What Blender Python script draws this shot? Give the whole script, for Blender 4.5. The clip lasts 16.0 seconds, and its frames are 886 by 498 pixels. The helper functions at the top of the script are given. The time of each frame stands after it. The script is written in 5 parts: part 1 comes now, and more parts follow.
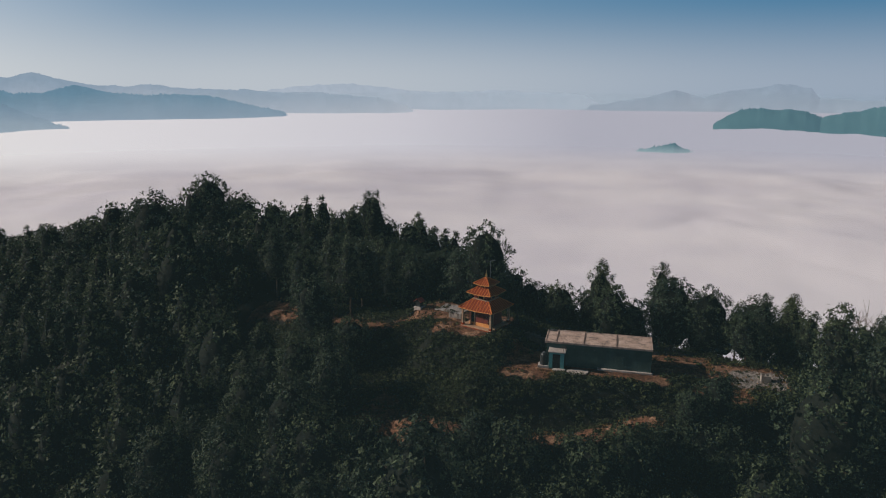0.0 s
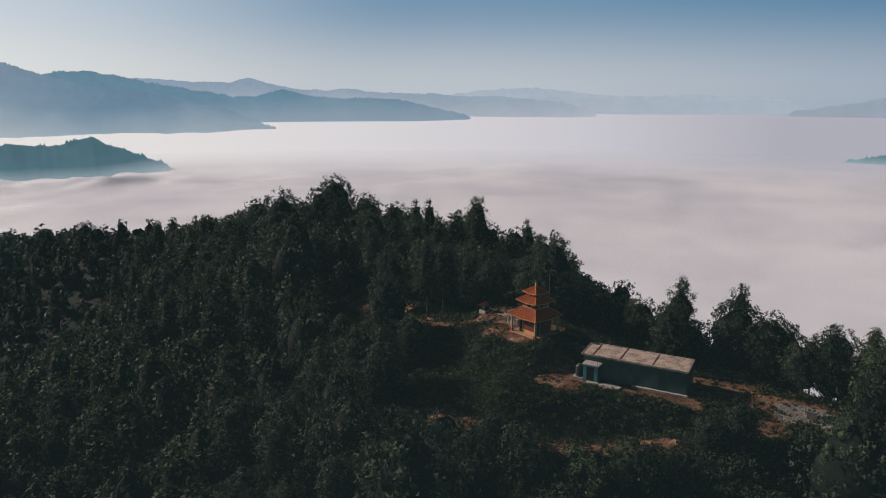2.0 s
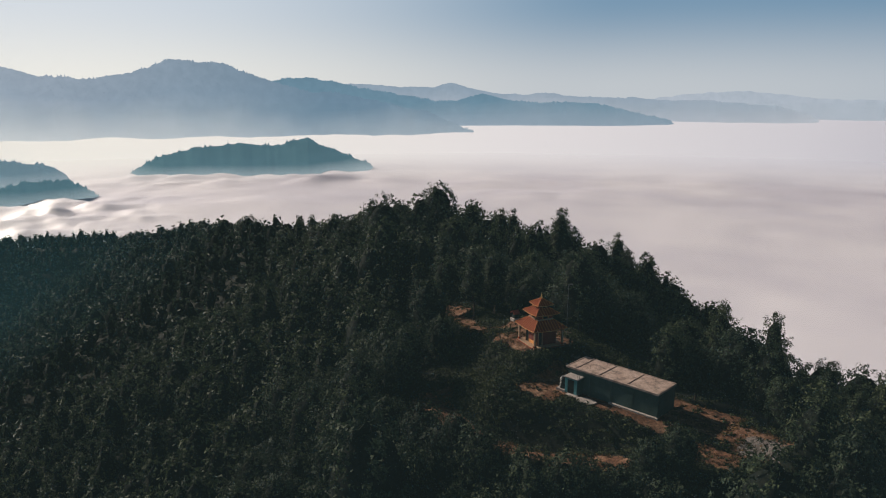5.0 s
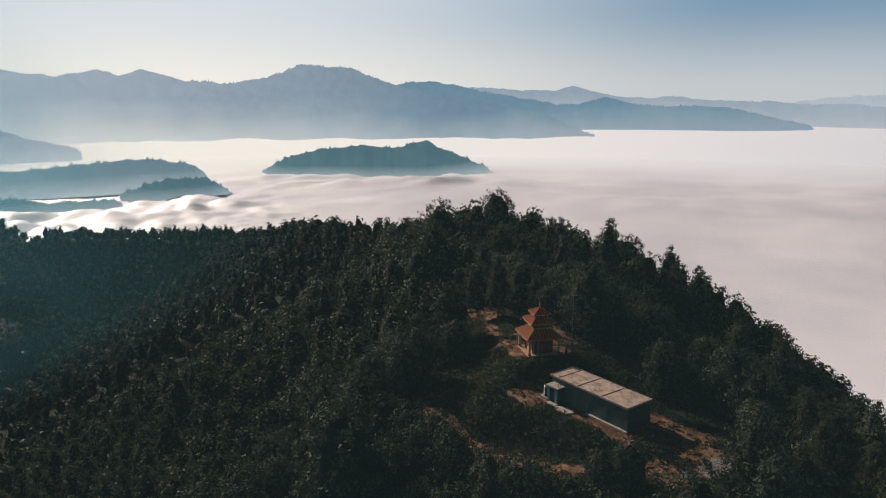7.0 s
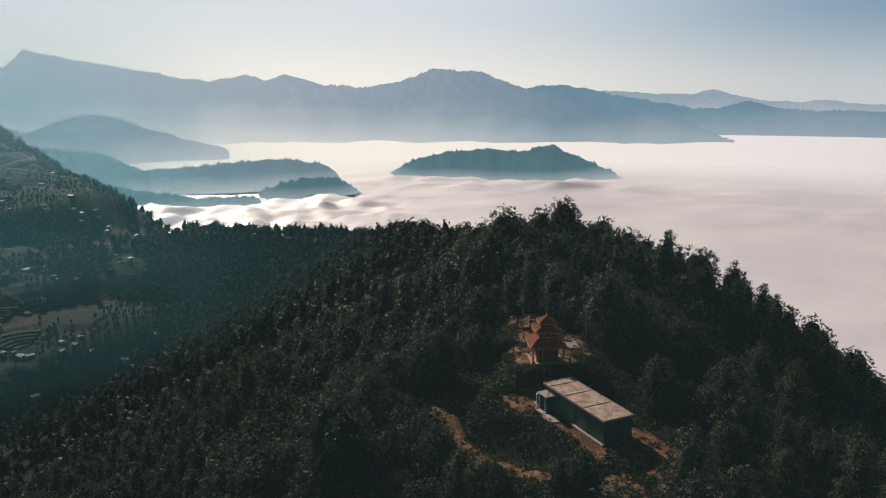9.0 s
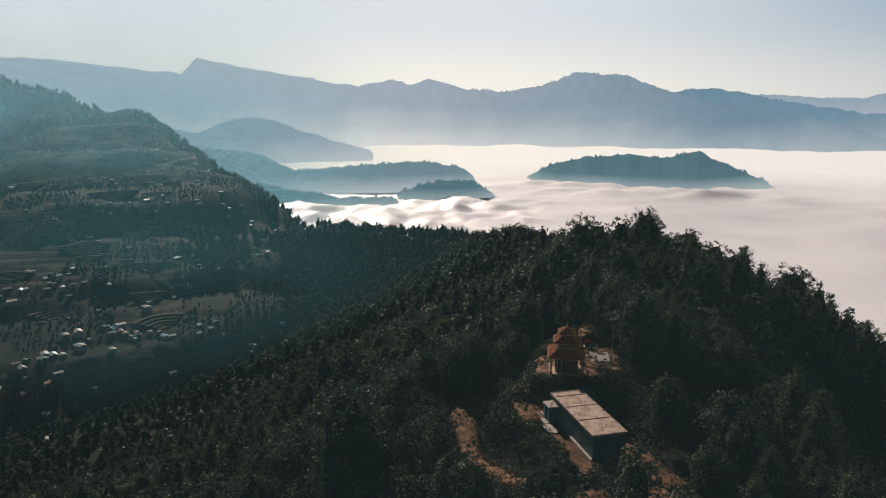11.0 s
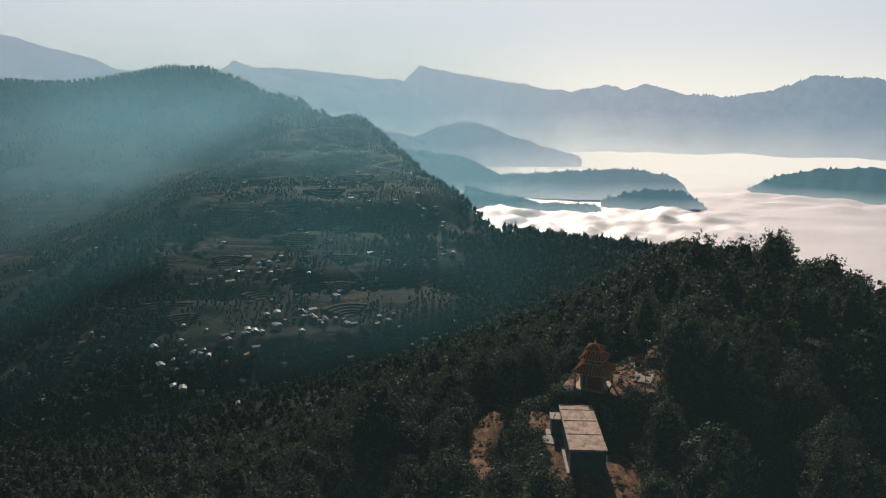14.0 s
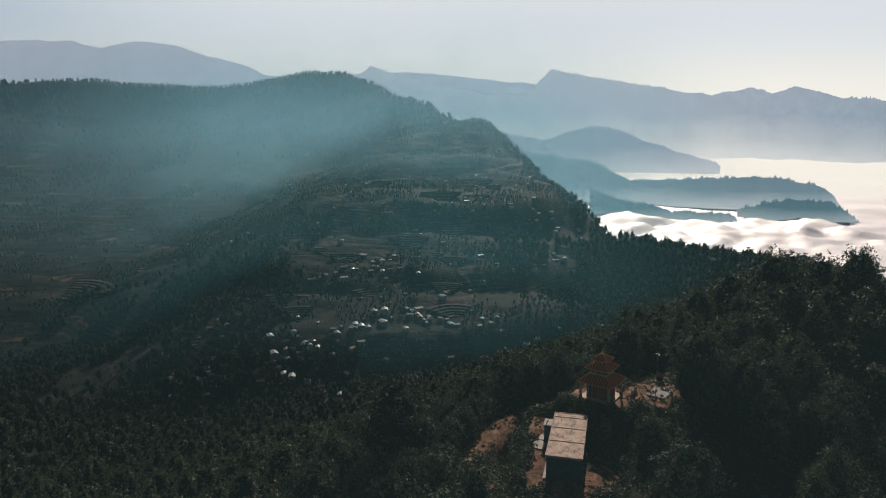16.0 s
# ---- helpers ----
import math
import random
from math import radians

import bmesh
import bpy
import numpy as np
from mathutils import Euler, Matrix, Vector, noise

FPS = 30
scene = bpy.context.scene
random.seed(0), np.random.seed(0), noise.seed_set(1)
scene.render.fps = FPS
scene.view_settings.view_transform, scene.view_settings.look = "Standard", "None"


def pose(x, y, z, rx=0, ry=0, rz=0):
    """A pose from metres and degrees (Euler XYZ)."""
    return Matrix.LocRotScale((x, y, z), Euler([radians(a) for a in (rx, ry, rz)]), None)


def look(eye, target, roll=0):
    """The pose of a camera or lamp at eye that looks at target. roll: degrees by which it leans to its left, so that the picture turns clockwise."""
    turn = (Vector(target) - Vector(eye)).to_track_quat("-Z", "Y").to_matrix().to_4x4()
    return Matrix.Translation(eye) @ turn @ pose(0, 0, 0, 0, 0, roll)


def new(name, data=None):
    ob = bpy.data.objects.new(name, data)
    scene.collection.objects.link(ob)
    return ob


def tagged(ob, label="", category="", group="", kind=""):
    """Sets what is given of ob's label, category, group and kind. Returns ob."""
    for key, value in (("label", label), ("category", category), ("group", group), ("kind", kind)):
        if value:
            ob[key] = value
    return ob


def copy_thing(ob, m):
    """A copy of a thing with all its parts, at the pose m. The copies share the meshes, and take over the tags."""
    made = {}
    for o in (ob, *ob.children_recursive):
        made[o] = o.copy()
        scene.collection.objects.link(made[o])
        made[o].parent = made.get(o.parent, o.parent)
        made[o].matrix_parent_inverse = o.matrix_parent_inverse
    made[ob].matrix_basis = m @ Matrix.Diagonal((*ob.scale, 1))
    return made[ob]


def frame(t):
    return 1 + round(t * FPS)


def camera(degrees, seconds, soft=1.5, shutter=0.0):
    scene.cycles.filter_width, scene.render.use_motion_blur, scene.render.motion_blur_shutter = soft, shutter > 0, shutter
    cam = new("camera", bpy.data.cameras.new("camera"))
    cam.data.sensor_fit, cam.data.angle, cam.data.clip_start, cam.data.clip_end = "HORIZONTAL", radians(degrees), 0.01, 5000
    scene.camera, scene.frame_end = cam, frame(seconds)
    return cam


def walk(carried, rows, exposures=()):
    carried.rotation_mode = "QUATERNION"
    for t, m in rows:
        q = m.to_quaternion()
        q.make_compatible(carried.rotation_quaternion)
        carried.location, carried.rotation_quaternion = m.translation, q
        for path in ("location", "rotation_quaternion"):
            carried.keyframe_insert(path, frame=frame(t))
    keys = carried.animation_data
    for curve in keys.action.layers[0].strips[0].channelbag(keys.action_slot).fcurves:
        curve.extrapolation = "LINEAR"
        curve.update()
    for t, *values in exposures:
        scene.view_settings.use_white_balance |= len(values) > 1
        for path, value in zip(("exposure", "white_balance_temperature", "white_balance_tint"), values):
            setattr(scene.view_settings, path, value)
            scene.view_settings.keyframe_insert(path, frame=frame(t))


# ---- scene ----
cam = camera(64.3, 16.0, soft=1.1)
METRES, EYE, TILT, LEAN, TURN = 144.0, 36.0, -13.1, -0.1, 0.0
ROWS = [
    (0.0, 0.0, 0.0, 0.0, 0.0, 0.0, -0.0),
    (0.5, 0.0307, -0.0061, 0.0012, 4.96, 0.04, -1.16),
    (1.0, 0.0617, -0.0114, 0.0023, 7.88, 0.04, -1.76),
    (1.5, 0.092, -0.0159, 0.0044, 10.84, -0.05, -2.45),
    (2.0, 0.1229, -0.0182, 0.0056, 14.31, -0.11, -3.25),
    (2.5, 0.1538, -0.0191, 0.0079, 17.8, -0.25, -4.02),
    (3.0, 0.1846, -0.0182, 0.0102, 21.3, -0.43, -4.8),
    (3.5, 0.2165, -0.0154, 0.0132, 23.51, -0.6, -5.18),
    (6.0, 0.3673, 0.0192, 0.0354, 34.81, -1.59, -7.33),
    (6.5, 0.3959, 0.0301, 0.0403, 37.24, -1.84, -7.76),
    (7.0, 0.4239, 0.0426, 0.0456, 39.72, -2.13, -8.2),
    (7.5, 0.4511, 0.0564, 0.0511, 42.29, -2.45, -8.65),
    (8.0, 0.4776, 0.0719, 0.0569, 44.91, -2.78, -9.1),
    (8.5, 0.5033, 0.0888, 0.0628, 47.55, -3.15, -9.49),
    (9.0, 0.5283, 0.1067, 0.069, 50.2, -3.52, -9.92),
    (11.5, 0.632, 0.2141, 0.1028, 64.68, -5.9, -11.78),
    (12.0, 0.6511, 0.2379, 0.1103, 67.65, -6.45, -12.07),
    (12.5, 0.6689, 0.2625, 0.1185, 70.74, -7.03, -12.34),
    (13.0, 0.6849, 0.2883, 0.1266, 73.83, -7.63, -12.61),
    (13.5, 0.7, 0.3149, 0.1347, 76.63, -8.17, -12.79),
    (14.0, 0.7135, 0.3422, 0.1428, 79.19, -8.68, -12.96),
    (14.5, 0.7259, 0.3701, 0.1511, 81.81, -9.2, -13.08),
    (15.0, 0.737, 0.3987, 0.1599, 84.52, -9.75, -13.17),
    (15.5, 0.7461, 0.4279, 0.1686, 87.29, -10.31, -13.25),
    (16.0, 0.7534, 0.4578, 0.1769, 90.08, -10.88, -13.3),
]
walk(cam, [(t, pose(0, 0, EYE, TILT, LEAN, TURN) @ pose(METRES * x, METRES * y, METRES * z, 90 + pitch, roll, yaw)) for t, x, y, z, yaw, pitch, roll in ROWS],
     exposures=[(0.0, -0.08, 6380, 10), (4.0, -0.01, 6550, 10), (9.0, 0.10, 6850, 10), (12.5, 0.13, 6900, 10), (16.0, 0.09, 6800, 10)])

# ---- world and sun: a low morning sun, to the west of the first view ----
SUN_AZ, SUN_EL = 79.0, 26.0          # degrees left of +y, degrees up
world = bpy.data.worlds.new("morning_sky")
scene.world = world
world.use_nodes = True
wn, wl = world.node_tree.nodes, world.node_tree.links
sky = wn.new("ShaderNodeTexSky")
sky.sky_type, sky.sun_disc = "NISHITA", False
sky.sun_elevation, sky.sun_rotation = radians(SUN_EL), radians(-SUN_AZ)
sky.altitude, sky.air_density, sky.dust_density, sky.ozone_density = 900.0, 1.0, 1.8, 2.0
background = wn["Background"]
SKY = 0.05
background.inputs["Strength"].default_value = SKY
_a, _e = radians(SUN_AZ), radians(SUN_EL)
TO_SUN = (-math.sin(_a) * math.cos(_e), math.cos(_a) * math.cos(_e), math.sin(_e))


def sky_ramp(fac, *stops):
    r = wn.new("ShaderNodeValToRGB")
    r.color_ramp.interpolation = "EASE"
    while len(r.color_ramp.elements) < len(stops):
        r.color_ramp.elements.new(0.5)
    for e, (at_, c_) in zip(r.color_ramp.elements, stops):
        e.position, e.color = at_, (*c_, 1)
    wl.new(fac, r.inputs["Fac"])
    return r.outputs["Color"]


def sky_mix(fac, a, b):
    x = wn.new("ShaderNodeMix")
    x.data_type = "RGBA"
    for sock, v in ((x.inputs["Factor"], fac), (x.inputs["A"], a), (x.inputs["B"], b)):
        wl.new(v, sock)
    return x.outputs["Result"]


# morning haze: the lower sky pales evenly towards the horizon and whitens towards the sun
way = wn.new("ShaderNodeTexCoord").outputs["Generated"]
up = wn.new("ShaderNodeSeparateXYZ")
wl.new(way, up.inputs[0])
sunward = wn.new("ShaderNodeVectorMath")
sunward.operation = "DOT_PRODUCT"
wl.new(way, sunward.inputs[0])
sunward.inputs[1].default_value = TO_SUN
near_sun = wn.new("ShaderNodeMapRange")
near_sun.inputs["From Min"].default_value, near_sun.inputs["From Max"].default_value = -0.35, 1.0
wl.new(sunward.outputs["Value"], near_sun.inputs["Value"])
k = 1 / SKY
cool, white, low, bright = (tuple(c * k for c in col) for col in ((0.053, 0.195, 0.345), (0.64, 0.70, 0.77), (0.33, 0.40, 0.49), (0.86, 0.85, 0.80)))
mid_top = tuple(a + 0.22 * (b - a) for a, b in zip(cool, white))
mid_low = tuple(a + 0.35 * (b - a) for a, b in zip(low, bright))
top_col = sky_ramp(near_sun.outputs[0], (0.0, cool), (0.6, mid_top), (0.95, white))
low_col = sky_ramp(near_sun.outputs[0], (0.0, low), (0.6, mid_low), (0.95, bright))
deep = wn.new("ShaderNodeVectorMath")          # the clear upper sky of a low sun, dimmer than the haze below
deep.operation = "SCALE"
wl.new(sky.outputs[0], deep.inputs[0])
deep.inputs["Scale"].default_value = 0.40
band = sky_mix(sky_ramp(up.outputs["Z"], (0.0, (0, 0, 0)), (0.125, (1, 1, 1))), low_col, top_col)
wl.new(sky_mix(sky_ramp(up.outputs["Z"], (0.15, (0, 0, 0)), (0.36, (1, 1, 1))), band, deep.outputs[0]), background.inputs["Color"])
sun = new("sun", bpy.data.lights.new("sun", "SUN"))
sun.data.energy, sun.data.angle, sun.data.color = 5.0, radians(0.5), (1.0, 0.88, 0.76)
sun.matrix_world = look([c * 900 for c in TO_SUN], (0, 0, 0))

# ---- materials ----
def material(name, rough=0.8, spec=0.3):
    m = bpy.data.materials.new(name)
    m.use_nodes = True
    p = m.node_tree.nodes["Principled BSDF"]
    p.inputs["Roughness"].default_value = rough
    p.inputs["Specular IOR Level"].default_value = spec
    return m, m.node_tree.nodes, m.node_tree.links, p


def coords(n, l, kind="Object"):
    return n.new("ShaderNodeTexCoord").outputs[kind]


def noise_node(n, l, scale, detail=4.0, vec=None, rough=0.55):
    t = n.new("ShaderNodeTexNoise")
    t.inputs["Scale"].default_value, t.inputs["Detail"].default_value, t.inputs["Roughness"].default_value = scale, detail, rough
    if vec is not None:
        l.new(vec, t.inputs["Vector"])
    return t.outputs["Fac"]


def ramp(n, l, fac, *stops):
    r = n.new("ShaderNodeValToRGB")
    while len(r.color_ramp.elements) < len(stops):
        r.color_ramp.elements.new(0.5)
    for e, (pos, col) in zip(r.color_ramp.elements, stops):
        e.position, e.color = pos, (*col, 1) if len(col) == 3 else col
    l.new(fac, r.inputs["Fac"])
    return r.outputs["Color"]


def mixed(n, l, fac, a, b, mode="MIX"):
    x = n.new("ShaderNodeMix")
    x.data_type, x.blend_type = "RGBA", mode
    for sock, v in ((x.inputs["Factor"], fac), (x.inputs["A"], a), (x.inputs["B"], b)):
        if isinstance(v, (int, float)):
            sock.default_value = v
        elif isinstance(v, tuple):
            sock.default_value = (*v, 1)
        else:
            l.new(v, sock)
    return x.outputs["Result"]


def bump(n, l, p, height, strength=0.3, distance=0.1):
    b = n.new("ShaderNodeBump")
    b.inputs["Strength"].default_value, b.inputs["Distance"].default_value = strength, distance
    l.new(height, b.inputs["Height"])
    l.new(b.outputs["Normal"], p.inputs["Normal"])


def grainy(name, c1, c2, scale, rough=0.8, spec=0.3, fine=12.0, relief=0.3, vary=0.0, metal=0.0):
    """Two colours mixed by a broad and a fine noise, with relief; vary: brightness change from object to object."""
    m, n, l, p = material(name, rough, spec)
    v = coords(n, l)
    broad = noise_node(n, l, scale, 5, v)
    small = noise_node(n, l, scale * fine, 4, v)
    col = ramp(n, l, broad, (0.35, c1), (0.65, c2))
    col = mixed(n, l, 0.45, col, ramp(n, l, small, (0.3, (0.55, 0.55, 0.55)), (0.7, (1.35, 1.35, 1.35))), "MULTIPLY")
    if vary:
        info = n.new("ShaderNodeObjectInfo")
        col = mixed(n, l, 1.0, col, ramp(n, l, info.outputs["Random"], (0.0, (1 - vary,) * 3), (1.0, (1 + vary,) * 3)), "MULTIPLY")
    l.new(col, p.inputs["Base Color"])
    p.inputs["Metallic"].default_value = metal
    bump(n, l, p, small, relief, 0.05)
    return m


def foliage(name, dark, light, broad_scale=0.12, gloss=0.64, spec=0.11):
    """Leaves: each leaf has its own tint, and groves differ a little."""
    m, n, l, p = material(name, gloss, spec)
    geo = n.new("ShaderNodeNewGeometry")
    col = ramp(n, l, geo.outputs["Random Per Island"], (0.0, dark), (1.0, light))
    info = n.new("ShaderNodeObjectInfo")
    grove = noise_node(n, l, broad_scale, 3, geo.outputs["Position"])
    col = mixed(n, l, 0.8, col, ramp(n, l, grove, (0.3, (0.6, 0.7, 0.75)), (0.7, (1.35, 1.25, 0.95))), "MULTIPLY")
    col = mixed(n, l, 0.7, col, ramp(n, l, info.outputs["Random"], (0.0, (0.75, 0.8, 0.8)), (1.0, (1.3, 1.2, 0.9))), "MULTIPLY")
    # leaf by leaf: shaded gaps and lit tips inside a clump, painted in by noise
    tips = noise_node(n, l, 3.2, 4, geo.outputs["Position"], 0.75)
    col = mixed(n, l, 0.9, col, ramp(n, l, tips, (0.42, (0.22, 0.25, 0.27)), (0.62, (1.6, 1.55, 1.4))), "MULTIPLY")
    l.new(col, p.inputs["Base Color"])
    bump(n, l, p, tips, 0.8, 0.12)
    trans = n.new("ShaderNodeBsdfTranslucent")
    l.new(col, trans.inputs["Color"])
    add = n.new("ShaderNodeMixShader")
    add.inputs[0].default_value = 0.18
    l.new(p.outputs[0], add.inputs[1])
    l.new(trans.outputs[0], add.inputs[2])
    l.new(add.outputs[0], n["Material Output"].inputs["Surface"])
    return m


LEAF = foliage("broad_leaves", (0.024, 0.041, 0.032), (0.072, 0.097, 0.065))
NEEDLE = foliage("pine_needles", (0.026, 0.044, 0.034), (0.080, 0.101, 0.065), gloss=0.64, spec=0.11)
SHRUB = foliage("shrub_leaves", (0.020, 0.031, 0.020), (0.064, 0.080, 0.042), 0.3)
STRAW = foliage("dry_grass", (0.06, 0.034, 0.018), (0.34, 0.20, 0.105), 0.5, 0.8, 0.1)
BARK = grainy("bark", (0.05, 0.036, 0.028), (0.11, 0.08, 0.06), 1.2, 0.9, 0.1)
# dark core colour that paints the shade inside a crown
CROWN_SHADE = grainy("crown_inner_shade", (0.006, 0.009, 0.008), (0.016, 0.018, 0.014), 2.0, 0.95, 0.05, relief=0.8)
DEADWOOD = grainy("dead_wood", (0.16, 0.13, 0.12), (0.25, 0.22, 0.2), 1.2, 0.9, 0.1)


def ground_material():
    m, n, l, p = material("hillside", 0.95, 0.1)
    geo = n.new("ShaderNodeNewGeometry")
    pos = geo.outputs["Position"]
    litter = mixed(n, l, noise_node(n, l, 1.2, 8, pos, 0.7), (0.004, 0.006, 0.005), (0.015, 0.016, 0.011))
    att = n.new("ShaderNodeAttribute")
    att.attribute_name = "bare"
    fld = n.new("ShaderNodeAttribute")
    fld.attribute_name = "field"
    red = ramp(n, l, noise_node(n, l, 0.5, 6, pos), (0.32, (0.050, 0.029, 0.020)), (0.5, (0.145, 0.077, 0.051)), (0.68, (0.26, 0.168, 0.120)))
    red = mixed(n, l, 0.9, red, ramp(n, l, noise_node(n, l, 3.2, 7, pos, 0.7), (0.36, (0.22, 0.22, 0.22)), (0.62, (1.5, 1.4, 1.3))), "MULTIPLY")
    red = mixed(n, l, 0.8, red, ramp(n, l, noise_node(n, l, 11.0, 5, pos, 0.7), (0.38, (0.3, 0.3, 0.3)), (0.6, (1.45, 1.4, 1.3))), "MULTIPLY")
    edge = n.new("ShaderNodeMath")
    edge.operation = "MULTIPLY_ADD"
    l.new(noise_node(n, l, 0.45, 6, pos, 0.7), edge.inputs[0])
    edge.inputs[1].default_value = 1.1
    sub = n.new("ShaderNodeMath")
    sub.operation = "SUBTRACT"
    l.new(att.outputs["Fac"], sub.inputs[0])
    sub.inputs[1].default_value = 0.98
    l.new(sub.outputs[0], edge.inputs[2])
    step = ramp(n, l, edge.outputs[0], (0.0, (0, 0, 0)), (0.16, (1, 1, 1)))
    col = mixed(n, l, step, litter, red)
    # a spread of crushed stone at the end of the yard
    grv = n.new("ShaderNodeAttribute")
    grv.attribute_name = "gravel"
    cell = n.new("ShaderNodeTexVoronoi")
    cell.inputs["Scale"].default_value = 6.0
    l.new(pos, cell.inputs["Vector"])
    chips = ramp(n, l, cell.outputs["Color"], (0.2, (0.07, 0.06, 0.055)), (0.6, (0.20, 0.175, 0.16)), (0.9, (0.34, 0.30, 0.28)))
    spread = n.new("ShaderNodeMath")
    spread.operation = "MULTIPLY_ADD"
    l.new(noise_node(n, l, 1.3, 6, pos, 0.7), spread.inputs[0])
    spread.inputs[1].default_value = 1.4
    off = n.new("ShaderNodeMath")
    off.operation = "SUBTRACT"
    l.new(grv.outputs["Fac"], off.inputs[0])
    off.inputs[1].default_value = 1.15
    l.new(off.outputs[0], spread.inputs[2])
    col = mixed(n, l, ramp(n, l, spread.outputs[0], (0.0, (0, 0, 0)), (0.2, (1, 1, 1))), col, chips)
    # terraced fields: plots of one colour
    vor = n.new("ShaderNodeTexVoronoi")
    vor.inputs["Scale"].default_value = 0.03
    stretch = n.new("ShaderNodeVectorMath")
    stretch.operation = "MULTIPLY"
    l.new(pos, stretch.inputs[0])
    stretch.inputs[1].default_value = (1.0, 0.6, 14.0)
    l.new(stretch.outputs[0], vor.inputs["Vector"])
    plot = ramp(n, l, vor.outputs["Color"], (0.35, (0.006, 0.011, 0.009)), (0.60, (0.012, 0.019, 0.013)), (0.72, (0.028, 0.023, 0.017)), (0.90, (0.075, 0.048, 0.034)))
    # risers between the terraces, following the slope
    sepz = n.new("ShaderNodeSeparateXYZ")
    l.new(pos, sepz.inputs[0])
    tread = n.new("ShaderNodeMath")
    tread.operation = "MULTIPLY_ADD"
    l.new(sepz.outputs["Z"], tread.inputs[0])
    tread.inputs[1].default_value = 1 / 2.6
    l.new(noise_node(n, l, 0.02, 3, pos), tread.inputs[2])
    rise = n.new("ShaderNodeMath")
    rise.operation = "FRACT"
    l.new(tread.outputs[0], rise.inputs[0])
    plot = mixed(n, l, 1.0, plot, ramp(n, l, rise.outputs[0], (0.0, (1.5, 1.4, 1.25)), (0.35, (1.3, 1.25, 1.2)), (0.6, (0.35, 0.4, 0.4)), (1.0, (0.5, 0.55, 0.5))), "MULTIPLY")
    plot = mixed(n, l, 0.85, plot, ramp(n, l, noise_node(n, l, 0.22, 6, pos, 0.75), (0.38, (0.25, 0.28, 0.28)), (0.64, (1.7, 1.6, 1.5))), "MULTIPLY")
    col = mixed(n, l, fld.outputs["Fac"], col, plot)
    l.new(col, p.inputs["Base Color"])
    bump(n, l, p, noise_node(n, l, 3.0, 6, pos), 0.6, 0.15)
    return m


GROUND = ground_material()


def fog_material(name, glow):
    """Fog; glow: the far part, a backdrop that emits its daylight, painted brighter towards the sun."""
    m, n, l, p = material(name, 0.58, 1.0)
    pos = n.new("ShaderNodeNewGeometry").outputs["Position"]
    st = n.new("ShaderNodeVectorMath")
    st.operation = "MULTIPLY"
    l.new(pos, st.inputs[0])
    st.inputs[1].default_value = (1.0, 1.0, 1.0)
    soft = noise_node(n, l, 0.0024, 6, st.outputs[0], 0.55)
    l.new(ramp(n, l, soft, (0.33, (0.71, 0.685, 0.785)), (0.60, (0.89, 0.86, 0.925))), p.inputs["Base Color"])
    bump(n, l, p, noise_node(n, l, 0.006, 5, st.outputs[0], 0.55), 0.10, 26.0)
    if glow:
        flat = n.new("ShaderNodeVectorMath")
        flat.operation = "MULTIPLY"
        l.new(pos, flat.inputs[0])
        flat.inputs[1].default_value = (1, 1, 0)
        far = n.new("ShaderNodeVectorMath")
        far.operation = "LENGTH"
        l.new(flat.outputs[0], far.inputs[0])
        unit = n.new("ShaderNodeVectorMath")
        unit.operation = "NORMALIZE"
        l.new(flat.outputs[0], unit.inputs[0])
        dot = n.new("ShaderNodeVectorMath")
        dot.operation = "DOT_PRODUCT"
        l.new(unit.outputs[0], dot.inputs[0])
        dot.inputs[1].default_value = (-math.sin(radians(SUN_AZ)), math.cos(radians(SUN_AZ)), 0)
        # painted daylight of the far fog, whitening towards the sun's bearing
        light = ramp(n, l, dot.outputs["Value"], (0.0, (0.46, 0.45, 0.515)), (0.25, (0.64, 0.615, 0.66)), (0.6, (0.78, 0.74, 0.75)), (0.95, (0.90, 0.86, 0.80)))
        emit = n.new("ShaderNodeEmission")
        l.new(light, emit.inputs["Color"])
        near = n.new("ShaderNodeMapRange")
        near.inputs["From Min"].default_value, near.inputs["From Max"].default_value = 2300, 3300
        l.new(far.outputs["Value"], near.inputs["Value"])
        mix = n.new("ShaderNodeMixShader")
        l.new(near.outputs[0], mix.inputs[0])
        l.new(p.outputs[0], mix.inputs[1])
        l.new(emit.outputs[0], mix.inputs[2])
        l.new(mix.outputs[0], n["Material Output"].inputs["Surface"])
    return m


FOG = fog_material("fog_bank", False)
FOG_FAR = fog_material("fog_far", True)


